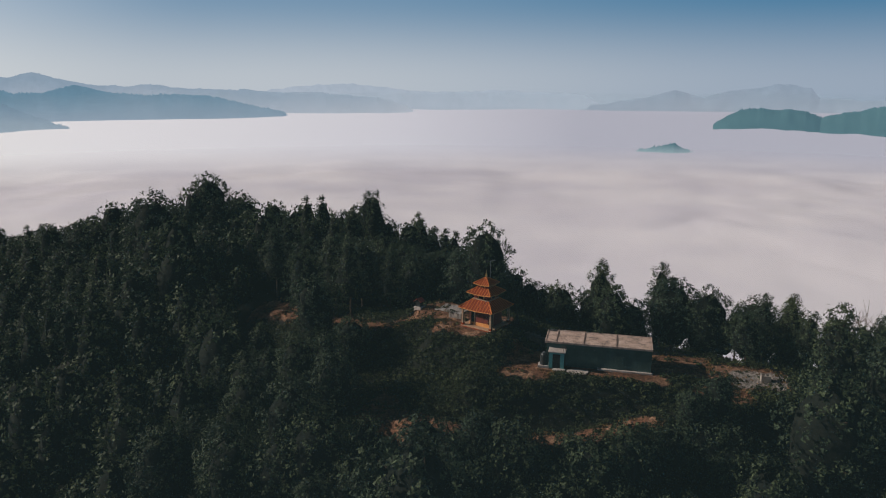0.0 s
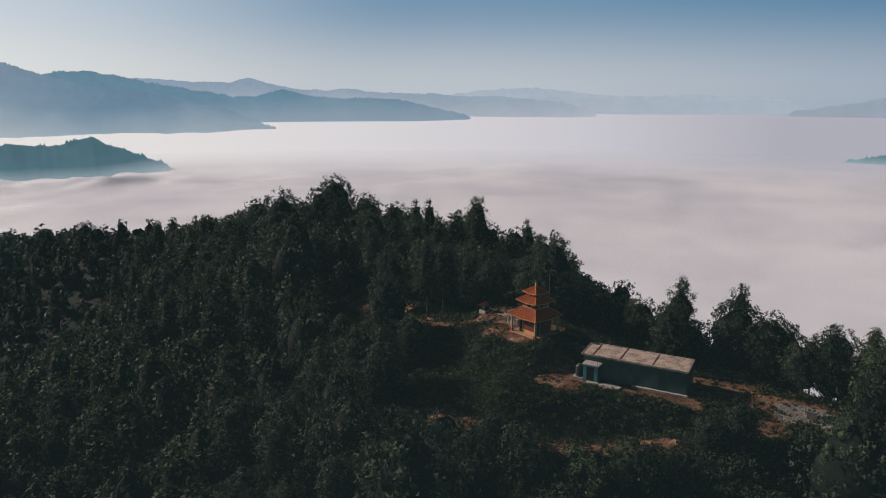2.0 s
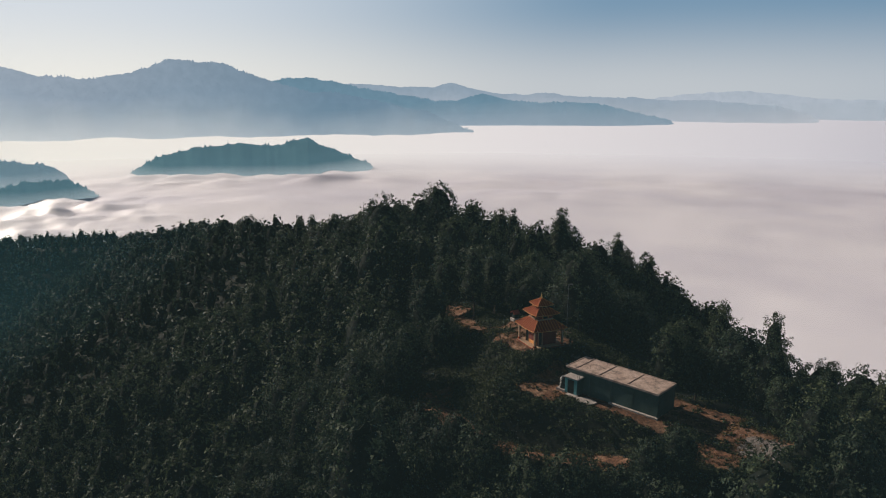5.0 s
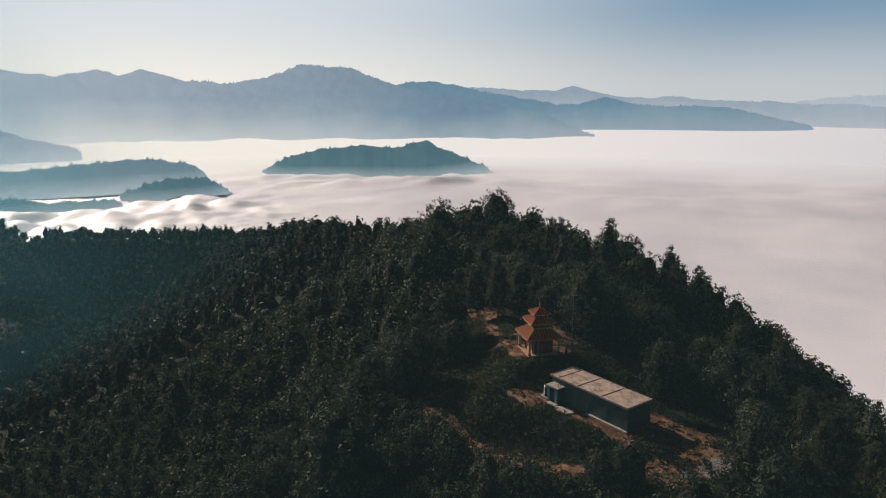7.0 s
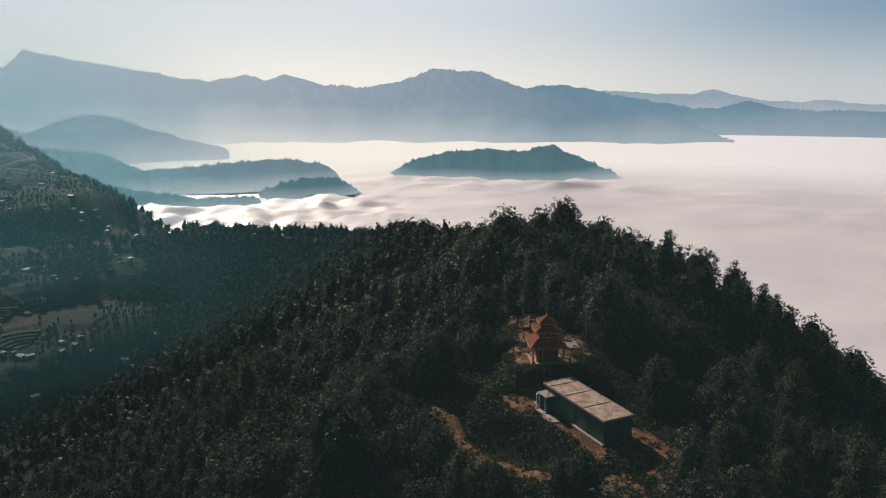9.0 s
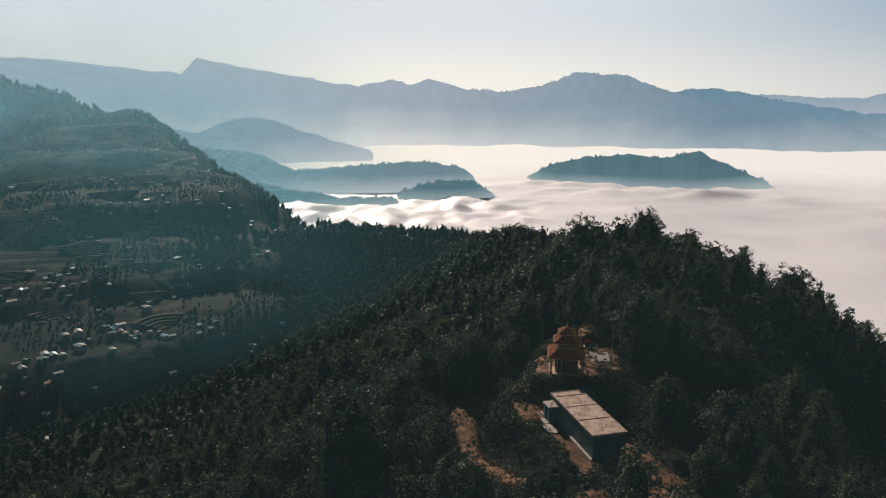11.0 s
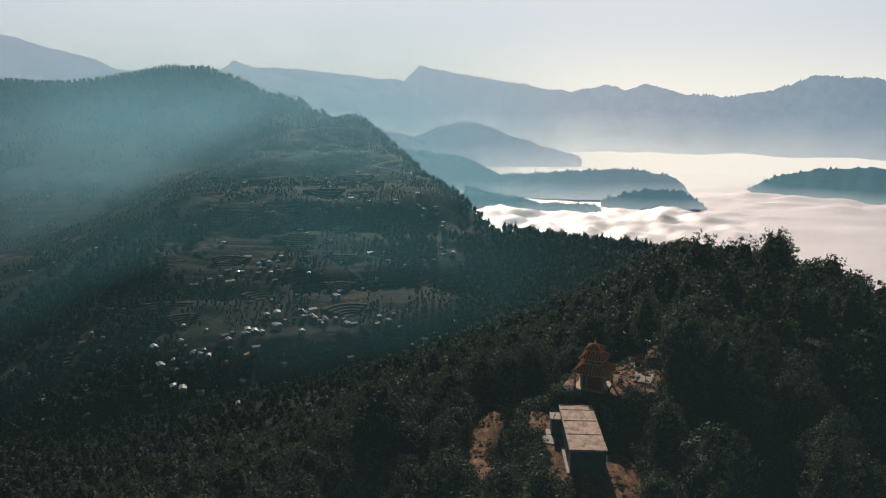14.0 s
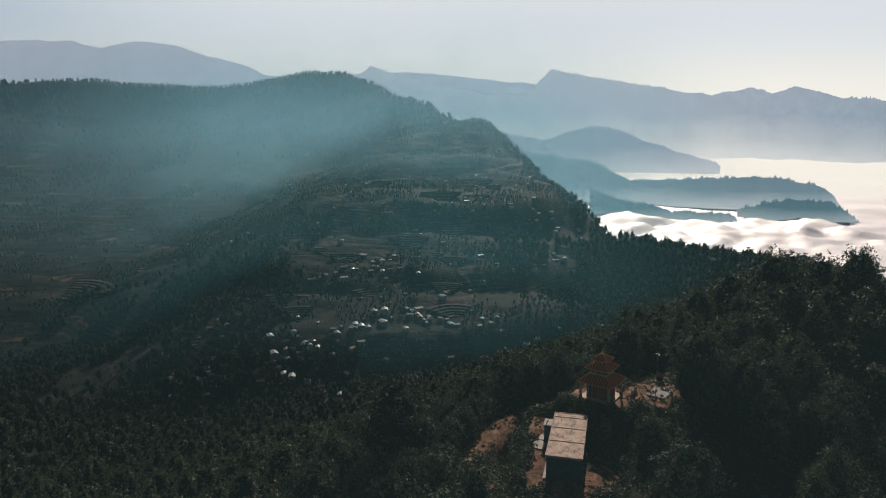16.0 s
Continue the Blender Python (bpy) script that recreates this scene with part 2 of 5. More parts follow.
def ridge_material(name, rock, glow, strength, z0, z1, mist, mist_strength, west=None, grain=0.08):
    """A far ridge behind kilometres of air: a backdrop that emits painted haze, growing towards the mist at its foot.
    """
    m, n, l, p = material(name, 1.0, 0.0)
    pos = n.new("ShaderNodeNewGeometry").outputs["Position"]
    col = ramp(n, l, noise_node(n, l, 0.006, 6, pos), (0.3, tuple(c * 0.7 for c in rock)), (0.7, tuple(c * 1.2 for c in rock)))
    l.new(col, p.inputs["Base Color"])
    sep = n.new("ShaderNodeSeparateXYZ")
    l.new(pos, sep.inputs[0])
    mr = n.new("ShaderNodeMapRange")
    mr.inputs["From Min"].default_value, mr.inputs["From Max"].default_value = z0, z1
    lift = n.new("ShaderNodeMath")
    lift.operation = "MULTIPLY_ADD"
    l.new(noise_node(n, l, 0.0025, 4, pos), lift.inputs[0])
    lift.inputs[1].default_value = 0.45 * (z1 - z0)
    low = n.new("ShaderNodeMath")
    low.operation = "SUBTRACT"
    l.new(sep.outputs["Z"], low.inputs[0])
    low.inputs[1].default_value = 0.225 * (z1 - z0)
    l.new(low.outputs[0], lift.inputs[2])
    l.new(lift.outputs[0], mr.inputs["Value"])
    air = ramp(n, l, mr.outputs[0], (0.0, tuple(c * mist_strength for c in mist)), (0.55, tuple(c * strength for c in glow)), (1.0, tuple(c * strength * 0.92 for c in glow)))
    # the west end is painted paler, as haze whitens towards the sun
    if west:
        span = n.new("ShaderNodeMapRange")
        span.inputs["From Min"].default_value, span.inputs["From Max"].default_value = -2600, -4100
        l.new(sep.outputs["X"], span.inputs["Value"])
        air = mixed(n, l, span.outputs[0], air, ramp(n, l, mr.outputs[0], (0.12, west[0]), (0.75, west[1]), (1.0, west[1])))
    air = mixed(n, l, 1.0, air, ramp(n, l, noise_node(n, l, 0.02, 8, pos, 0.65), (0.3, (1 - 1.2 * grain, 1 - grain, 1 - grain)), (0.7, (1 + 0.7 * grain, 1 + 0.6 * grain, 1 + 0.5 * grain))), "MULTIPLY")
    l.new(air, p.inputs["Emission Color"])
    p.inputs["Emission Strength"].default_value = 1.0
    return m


# a see-through sheet whose tint and alpha paint in haze
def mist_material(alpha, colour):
    m, n, l, p = material("tinted_veil", 1.0, 0.0)
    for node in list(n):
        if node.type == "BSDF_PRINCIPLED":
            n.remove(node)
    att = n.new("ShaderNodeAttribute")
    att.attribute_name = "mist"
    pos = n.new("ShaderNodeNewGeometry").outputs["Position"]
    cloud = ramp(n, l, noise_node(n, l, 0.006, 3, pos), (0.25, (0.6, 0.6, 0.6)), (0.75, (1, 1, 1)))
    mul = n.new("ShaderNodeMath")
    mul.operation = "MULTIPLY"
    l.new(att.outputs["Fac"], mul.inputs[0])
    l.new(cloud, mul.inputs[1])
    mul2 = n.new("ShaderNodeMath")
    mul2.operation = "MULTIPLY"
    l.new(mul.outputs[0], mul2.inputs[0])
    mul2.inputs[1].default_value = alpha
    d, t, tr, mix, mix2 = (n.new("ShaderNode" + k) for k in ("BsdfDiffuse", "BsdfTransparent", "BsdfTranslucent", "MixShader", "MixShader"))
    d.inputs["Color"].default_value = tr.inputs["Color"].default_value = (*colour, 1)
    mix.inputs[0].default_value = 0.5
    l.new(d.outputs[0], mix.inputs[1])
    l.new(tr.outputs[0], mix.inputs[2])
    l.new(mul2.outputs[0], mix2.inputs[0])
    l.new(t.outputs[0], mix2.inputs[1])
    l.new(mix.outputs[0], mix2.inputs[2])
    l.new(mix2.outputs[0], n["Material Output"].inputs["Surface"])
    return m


def stained(name, c1, c2, mould):
    """Plaster or concrete with dark mould in blotches and runs."""
    m = grainy(name, c1, c2, 0.7, 0.9, 0.2, 9.0)
    n, l = m.node_tree.nodes, m.node_tree.links
    p = n["Principled BSDF"]
    v = coords(n, l)
    blot = ramp(n, l, noise_node(n, l, 0.9, 9, v, 0.72), (0.47, (0, 0, 0)), (0.60, (1, 1, 1)))
    fleck = ramp(n, l, noise_node(n, l, 7.0, 4, v, 0.6), (0.45, (0, 0, 0)), (0.6, (1, 1, 1)))
    both = mixed(n, l, 1.0, blot, fleck, "MULTIPLY")
    old = p.inputs["Base Color"].links[0].from_socket
    l.new(mixed(n, l, mixed(n, l, 0.35, both, blot), old, mould), p.inputs["Base Color"])
    return m


CONCRETE = stained("weathered_concrete", (0.41, 0.295, 0.245), (0.54, 0.405, 0.34), (0.09, 0.075, 0.07))
PALE_SLAB = grainy("pale_cement", (0.30, 0.26, 0.24), (0.44, 0.39, 0.36), 1.5, 0.9, 0.2)
DULL_BROWN = grainy("dull_brown", (0.07, 0.05, 0.045), (0.15, 0.11, 0.10), 3.0, 0.9, 0.1)
TEAL = grainy("dull_teal_paint", (0.032, 0.068, 0.060), (0.048, 0.09, 0.08), 1.0, 0.7, 0.3)
BRIGHT_TEAL = grainy("teal_door_paint", (0.06, 0.24, 0.25), (0.09, 0.30, 0.31), 2.0, 0.55, 0.4)
DARK = grainy("dark_opening", (0.01, 0.012, 0.012), (0.02, 0.022, 0.022), 2.0, 0.8, 0.2)
TANK = grainy("black_plastic", (0.012, 0.013, 0.014), (0.02, 0.022, 0.024), 3.0, 0.4, 0.5)
ORANGE = grainy("orange_roof_sheet", (0.20, 0.036, 0.011), (0.27, 0.050, 0.015), 1.5, 0.7, 0.12)
ORANGE_RIB = grainy("yellow_orange_batten", (0.48, 0.135, 0.028), (0.56, 0.175, 0.04), 2.0, 0.65, 0.15)
OCHRE = grainy("ochre_paint", (0.55, 0.22, 0.06), (0.64, 0.29, 0.09), 1.5, 0.7, 0.3)
BRICKRED = grainy("red_brick_paint", (0.12, 0.026, 0.018), (0.18, 0.040, 0.028), 2.0, 0.8, 0.2)
RED_TIN = grainy("red_tin", (0.30, 0.052, 0.032), (0.42, 0.08, 0.05), 2.0, 0.6, 0.3)
CREAM = grainy("cream_plaster", (0.30, 0.19, 0.115), (0.38, 0.25, 0.16), 1.5, 0.75, 0.3)
BRASS = grainy("gilded_metal", (0.60, 0.42, 0.14), (0.72, 0.52, 0.2), 3.0, 0.35, 0.5, metal=0.8)
STEEL = grainy("grey_steel", (0.13, 0.135, 0.14), (0.20, 0.205, 0.21), 3.0, 0.5, 0.5, metal=0.6)
STONE = grainy("rubble_stone", (0.22, 0.19, 0.17), (0.36, 0.32, 0.29), 1.2, 0.9, 0.2, vary=0.25)
WHITE_SHEET = grainy("pale_roof_sheet", (0.13, 0.15, 0.16), (0.24, 0.26, 0.27), 0.6, 0.6, 0.35, vary=0.3)
RUST_SHEET = grainy("rusty_roof_sheet", (0.28, 0.12, 0.09), (0.42, 0.22, 0.17), 0.6, 0.6, 0.4, vary=0.3)
BLUE_SHEET = grainy("blue_roof_sheet", (0.16, 0.30, 0.38), (0.24, 0.40, 0.48), 0.6, 0.5, 0.4, vary=0.3)
MUD_WALL = grainy("ochre_mud_wall", (0.17, 0.095, 0.06), (0.27, 0.165, 0.11), 0.5, 0.9, 0.1, vary=0.3)
GRAVEL = grainy("grey_gravel", (0.15, 0.13, 0.12), (0.27, 0.24, 0.22), 1.0, 0.95, 0.1, vary=0.3)
ROAD_DIRT = grainy("pale_road_dirt", (0.16, 0.10, 0.075), (0.30, 0.21, 0.16), 0.2, 0.95, 0.1)
# step stone with the stair's shade put into its colour
STAIR_STONE = grainy("shaded_step_stone", (0.05, 0.047, 0.04), (0.12, 0.11, 0.095), 1.2, 0.95, 0.1)
TERRACE_CEMENT = stained("cracked_cement", (0.27, 0.245, 0.235), (0.38, 0.35, 0.34), (0.07, 0.06, 0.058))
# ---- mesh tools ----
def mesh_of(name, verts, faces, mat=None, smooth=False, attrs=None, inner=None):
    """A mesh from arrays: verts (n, 3), faces (m, k), all of k corners; inner: 1 where a face is a crown's core,
    coloured dark for shade.
    """
    verts, faces = np.asarray(verts, np.float32), np.asarray(faces, np.int32)
    me = bpy.data.meshes.new(name)
    k = faces.shape[1]
    me.vertices.add(len(verts))
    me.vertices.foreach_set("co", verts.ravel())
    me.loops.add(faces.size)
    me.loops.foreach_set("vertex_index", faces.ravel())
    me.polygons.add(len(faces))
    me.polygons.foreach_set("loop_start", np.arange(0, faces.size, k, dtype=np.int32))
    me.polygons.foreach_set("loop_total", np.full(len(faces), k, np.int32))
    me.polygons.foreach_set("use_smooth", np.full(len(faces), smooth, bool))
    for key, values in (attrs or {}).items():
        a = me.attributes.new(key, "FLOAT", "POINT")
        a.data.foreach_set("value", np.asarray(values, np.float32).ravel())
    me.update(calc_edges=True)
    if mat:
        me.materials.append(mat)
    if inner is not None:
        me.materials.append(CROWN_SHADE)
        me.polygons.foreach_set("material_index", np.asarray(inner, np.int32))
    return me


def grid_faces(nu, nv):
    i = np.arange(nu * nv).reshape(nu, nv)
    return np.stack([i[:-1, :-1], i[1:, :-1], i[1:, 1:], i[:-1, 1:]], -1).reshape(-1, 4)


def thing(name, label, category, m=None, group="", kind=""):
    ob = new(name)
    if m is not None:
        ob.matrix_world = m
    return tagged(ob, label, category, group, kind)


def part(name, bm, mat, parent, label=""):
    """Links a bmesh (or a mesh) as one mesh object under a thing or a part."""
    if isinstance(bm, bmesh.types.BMesh):
        me = bpy.data.meshes.new(name)
        bm.to_mesh(me)
        bm.free()
        me.materials.append(mat)
    else:
        me = bm
    ob = new(name, me)
    ob.parent = parent
    return tagged(ob, label)


def box(x0, x1, y0, y1, z0, z1, bevel=0.0, bm=None):
    bm = bm or bmesh.new()
    r = bmesh.ops.create_cube(bm, size=1, matrix=Matrix.Translation(((x0 + x1) / 2, (y0 + y1) / 2, (z0 + z1) / 2)) @ Matrix.Diagonal((x1 - x0, y1 - y0, z1 - z0, 1)))
    if bevel:
        edges = list({e for v in r["verts"] for e in v.link_edges})
        bmesh.ops.bevel(bm, geom=edges, offset=bevel, segments=1, affect="EDGES", profile=0.5)
    return bm


def rod(a, b, r0, r1=None, seg=8, bm=None):
    bm = bm or bmesh.new()
    a, b = Vector(a), Vector(b)
    r1 = r0 if r1 is None else r1
    turn = (b - a).to_track_quat("Z", "Y").to_matrix().to_4x4()
    bmesh.ops.create_cone(bm, cap_ends=True, segments=seg, radius1=r0, radius2=max(r1, 0.001), depth=(b - a).length, matrix=Matrix.Translation((a + b) / 2) @ turn)
    return bm


def lathe(profile, seg=16, bm=None, at=(0, 0)):
    """A turned shape: profile of (radius, z)."""
    bm = bm or bmesh.new()
    rings = [[bm.verts.new((at[0] + r * math.cos(2 * math.pi * i / seg), at[1] + r * math.sin(2 * math.pi * i / seg), z)) for i in range(seg)] for r, z in profile]
    for p, q in zip(rings, rings[1:]):
        for i in range(seg):
            bm.faces.new((p[i], p[(i + 1) % seg], q[(i + 1) % seg], q[i]))
    bm.faces.new(rings[0][::-1])
    bm.faces.new(rings[-1])
    return bm


# smooth value noise on arrays
_tab = np.random.RandomState(5).rand(256, 256)


def vnoise(x, y):
    xi, yi = np.floor(x).astype(int), np.floor(y).astype(int)
    fx, fy = x - xi, y - yi
    fx, fy = fx * fx * (3 - 2 * fx), fy * fy * (3 - 2 * fy)
    a, b = _tab[xi % 256, yi % 256], _tab[(xi + 1) % 256, yi % 256]
    c, d = _tab[xi % 256, (yi + 1) % 256], _tab[(xi + 1) % 256, (yi + 1) % 256]
    return (a + (b - a) * fx) * (1 - fy) + (c + (d - c) * fx) * fy


def fractal(x, y, octaves=4):
    s, amp = 0.0, 0.5
    for _ in range(octaves):
        s = s + amp * (vnoise(x, y) - 0.5)
        x, y, amp = x * 2.03 + 17.3, y * 2.03 + 5.7, amp * 0.5
    return s * 2


def smoothstep(a, b, x):
    t = np.clip((x - a) / (b - a), 0, 1)
    return t * t * (3 - 2 * t)

# ---- the lie of the land ----
CREST = [(160, 55, -45), (110, 70, -24), (72, 84, -8), (42, 83, 0.3), (20, 88, 0.6), (6, 95, 3.2), (-10, 108, 0), (-28, 126, -4), (-45, 145, -3), (-60, 165, -1),
         (-108, 186, -14), (-173, 207, -23), (-264, 264, -40), (-454, 344, -80), (-544, 324, -86), (-640, 269, -90)]
NORTH_SPUR = [(-45, 145, -3), (-17, 160, -3), (-4, 176, -13), (3, 200, -26), (14, 245, -58)]
VILLAGE_HILL = [(-320, -62, -162, 22), (-400, -50, -132, 34), (-570, 30, -110, 165), (-746, 45, -86, 205), (-880, 52, -54, 165), (-1090, 78, -14, 110), (-1242, 100, 8, 62), (-1341, 133, 27, 14), (-1492, 90, 15, 12),
                (-1792, 13, 74, 14), (-1888, -67, 83, 15), (-2032, -151, 115, 15), (-2219, -267, 163, 18), (-2286, -460, 150, 18), (-2237, -647, 121, 18), (-2148, -890, 132, 18), (-2039, -1116, 122, 18), (-1900, -1500, 118, 18)]
TRACK = [(-13, 90, -6.5), (-9, 86, -6), (-2, 80.5, -5), (6, 75.6, -4.6), (15, 74.2, -3.8), (24, 75.4, -2.2), (32, 76.5, -0.4), (38, 79, 0.2)]
WEST_PATH = [(-3, 103, 1.6), (-9, 104.5, -0.8), (-17, 113, -2.9), (-25, 121, -4.3), (-34, 127, -5)]


def along(px, py, pts):
    """Nearest point of a line of crest points: distance, side (+ north of a westward line), and the values there."""
    best = np.full(px.shape, 1e18)
    vals = [np.zeros(px.shape) for _ in range(len(pts[0]) - 2)]
    side = np.zeros(px.shape)
    for a, b in zip(pts, pts[1:]):
        dx, dy = b[0] - a[0], b[1] - a[1]
        t = np.clip(((px - a[0]) * dx + (py - a[1]) * dy) / (dx * dx + dy * dy), 0, 1)
        ex, ey = px - a[0] - t * dx, py - a[1] - t * dy
        d2 = ex * ex + ey * ey
        near = d2 < best
        best = np.where(near, d2, best)
        side = np.where(near, -(dx * ey - dy * ex), side)
        for k in range(len(vals)):
            vals[k] = np.where(near, a[k + 2] + (b[k + 2] - a[k + 2]) * t, vals[k])
    return np.sqrt(best), side, vals


def spine_height(px, py, pts):
    """The highest of the flat-backed spurs between neighbouring points (x, y, z, half width): gentle to the south, steep to the north."""
    best = np.full(px.shape, -1e9)
    for a, b in zip(pts, pts[1:]):
        dx, dy = b[0] - a[0], b[1] - a[1]
        t = np.clip(((px - a[0]) * dx + (py - a[1]) * dy) / (dx * dx + dy * dy), 0, 1)
        ex, ey = px - a[0] - t * dx, py - a[1] - t * dy
        d, side = np.hypot(ex, ey), -(dx * ey - dy * ex)
        w = a[3] + (b[3] - a[3]) * t
        o = np.sqrt(np.maximum(d - w, 0) ** 2 + 500) - 22.4
        z = a[2] + (b[2] - a[2]) * t - 0.05 * np.minimum(d, w)
        best = np.maximum(best, z - np.where(side > 0, 1.0 * o, 0.52 * o / (1 + o / 1100)))
    brink = np.interp(px, [-2300, -2032, -1792, -1492, -1341, -1137, -880, -579, -400, -335], [-330, -110, 30, 108, 155, 210, 256, 302, 200, 90])
    return best - 0.95 * np.maximum(py - brink, 0) - 0.5 * np.maximum(px + 335, 0)


def pad(px, py, cx, cy, turn, hx, hy, soft):
    """1 inside a turned rounded rectangle, falling to 0 over soft metres."""
    c, s = math.cos(radians(turn)), math.sin(radians(turn))
    u, v = (px - cx) * c + (py - cy) * s, -(px - cx) * s + (py - cy) * c
    d = np.hypot(np.maximum(np.abs(u) - hx, 0), np.maximum(np.abs(v) - hy, 0))
    return 1 - smoothstep(0, soft, d)


def field_mask(px, py):
    patch = smoothstep(0.525, 0.58, vnoise(px / 95 + 3, py / 70 + 8) * 0.45 + vnoise(px / 30, py / 24) * 0.55 + 0.06 * smoothstep(-150, -420, py))
    crest = np.interp(px, [-1341, -1137, -880, -579, -400], [100, 150, 185, 230, 130])
    return smoothstep(-375, -410, px) * smoothstep(crest, crest - 40, py) * smoothstep(-2150, -1900, px) * patch


# terraced fields: x, y of the lowest corner, the way they climb, steps, width and rise of a step, half angle
FIELDS = [(-382, 22, 185, 5, 7.0, 1.1, 62), (-398, -36, 170, 3, 8.0, 0.7, 34), (-415, -120, 185, 4, 6.0, 0.9, 40), (-548, -30, 165, 6, 5.0, 1.0, 40), (-430, 80, 195, 5, 5.0, 0.9, 45), (-560, 130, 190, 6, 5.0, 1.0, 38),
          (-600, -160, 160, 7, 7.0, 1.2, 42), (-720, 70, 185, 7, 5.5, 1.2, 36), (-650, -360, 150, 8, 8.0, 1.0, 40), (-700, -300, 150, 7, 8.0, 1.0, 44), (-500, 60, 185, 5, 5.0, 0.9, 42), (-840, 120, 190, 6, 6.0, 1.4, 36)]
_fr = np.random.RandomState(77)
for _ in range(44):
    _x = _fr.uniform(-1120, -420)
    FIELDS.append((_x, _fr.uniform(-130, 60 + 0.2 * (-420 - _x)) * (1 if _x > -900 else 0.6) + 10, _fr.uniform(162, 206), int(_fr.randint(4, 9)), _fr.uniform(3.0, 5.5), _fr.uniform(0.7, 1.1), _fr.uniform(18, 44)))


def in_fields(px, py):
    hit = np.zeros(np.shape(px), bool)
    for x, y, turn, rings, wide, _, sweep in FIELDS:
        off = (np.degrees(np.arctan2(py - y, px - x)) - turn + 180) % 360 - 180
        hit |= (np.hypot(px - x, py - y) < wide * (rings + 1.2)) & (np.abs(off) < sweep + 10)
    return hit


def height(px, py):
    px, py = np.asarray(px, float), np.asarray(py, float)
    d, s, (z,) = along(px, py, CREST)
    rough = fractal(px / 38, py / 38, 4)
    south = 0.70 * d / (1 + d / 400)
    steep = 0.62 + 0.38 * smoothstep(-15, 10, px)
    north = np.where(d < 25, 0.27 * d, 6.75 + steep * (d - 25))
    h = z - np.where(s > 0, north, south) + rough * np.clip(d / 12, 0, 1) * 3
    d2, _, (z2,) = along(px, py, NORTH_SPUR)
    h = np.maximum(h, z2 - 0.55 * np.sqrt(d2 * d2 + 36) + 3.3)
    h3 = spine_height(px, py, VILLAGE_HILL) + fractal(px / 210, py / 210, 5) * 24 * smoothstep(-330, -520, px)
    deep = smoothstep(0, 260, py - np.interp(px, [-2500, -600, -300, 0, 200], [150, 330, 290, 170, 110]))
    floor = -174 - 206 * deep + fractal(px / 300, py / 300, 3) * 14 + 0.02 * np.clip(-px - 700, 0, 2000)
    h = np.maximum(np.maximum(h, h3), floor)
    f = field_mask(px, py)
    step = 2.6
    q = h / step
    terrace = (np.floor(q) + smoothstep(0.72, 1.0, q - np.floor(q))) * step
    h = h + (terrace - h) * (f > 0.3)
    # levelled ground round the buildings
    for cx, cy, turn, hx, hy, soft, level in ((19.3, 86.3, -14, 14.2, 4.8, 4.5, 0.5), (38.5, 82, -14, 5, 4.5, 5, 0.4), (5.5, 95.5, -36, 4.6, 4.6, 3.5, 3.15), (1.2, 104, -36, 4.5, 3.2, 4, 2.0), (31, 77, -10, 4, 1.6, 3, -0.5)):
        w = pad(px, py, cx, cy, turn, hx, hy, soft)
        h = h * (1 - w) + level * w
    for line, half in ((TRACK, 1.6), (WEST_PATH, 0.8)):
        dt, _, (zt,) = along(px, py, line)
        w = 1 - smoothstep(half, half + 3, dt)
        h = h * (1 - w) + zt * w
    return h


def bare(px, py):
    """How bare the red earth lies: 1 on yards and tracks, 0 under the trees."""
    b = np.zeros(np.shape(px))
    for cx, cy, turn, hx, hy, soft in ((18.8, 86.0, -14, 9.2, 2.5, 1.8), (10.8, 85.0, -14, 2.8, 1.6, 1.1), (33, 84.6, -14, 8.0, 1.7, 1.8), (39, 81.8, -14, 2.7, 2.0, 1.8), (4.4, 95.6, -36, 3.9, 4.0, 1.2), (1.2, 104, -36, 4.2, 3.0, 2.0), (33.2, 78.2, -10, 2.6, 1.1, 1.6), (-28, 123.5, -33, 8.5, 1.5, 2.4), (-14.8, 101.6, -30, 1.2, 1.0, 1.6), (-8, 89.5, -50, 1.6, 0.9, 1.4), (-17, 113.4, -40, 1.0, 1.2, 1.6), (29, 89.8, -14, 5.5, 0.8, 2.0)):
        b = np.maximum(b, pad(px, py, cx, cy, turn, hx, hy, soft))
    for line, half in ((TRACK[1:4], 1.8), (TRACK[3:6], 0.6), (WEST_PATH, 0.45)):
        dt, _, _ = along(px, py, line)
        b = np.maximum(b, 1 - smoothstep(half, half + 1.8, dt))
    return b


def spaced(*runs):
    out = []
    for a, b, step in runs:
        out.append(np.arange(a, b, step))
    return np.concatenate(out)


gx = spaced((-4850, -2450, 150), (-2450, -1150, 13), (-1150, -420, 4.5), (-420, -70, 4), (-70, 75, 1.0), (75, 200, 5), (200, 1000, 50), (1000, 4851, 275))
gy = spaced((-4850, -1500, 300), (-1500, -300, 20), (-300, 60, 5), (60, 135, 1.0), (135, 360, 4.5), (360, 1000, 40), (1000, 4851, 275))
X, Y = np.meshgrid(gx, gy, indexing="ij")
Z = height(X, Y)
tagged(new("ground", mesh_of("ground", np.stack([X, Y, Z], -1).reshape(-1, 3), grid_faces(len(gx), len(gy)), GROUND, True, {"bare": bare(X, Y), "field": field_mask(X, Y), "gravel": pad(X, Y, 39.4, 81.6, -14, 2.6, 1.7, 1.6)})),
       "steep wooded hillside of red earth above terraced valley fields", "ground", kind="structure")


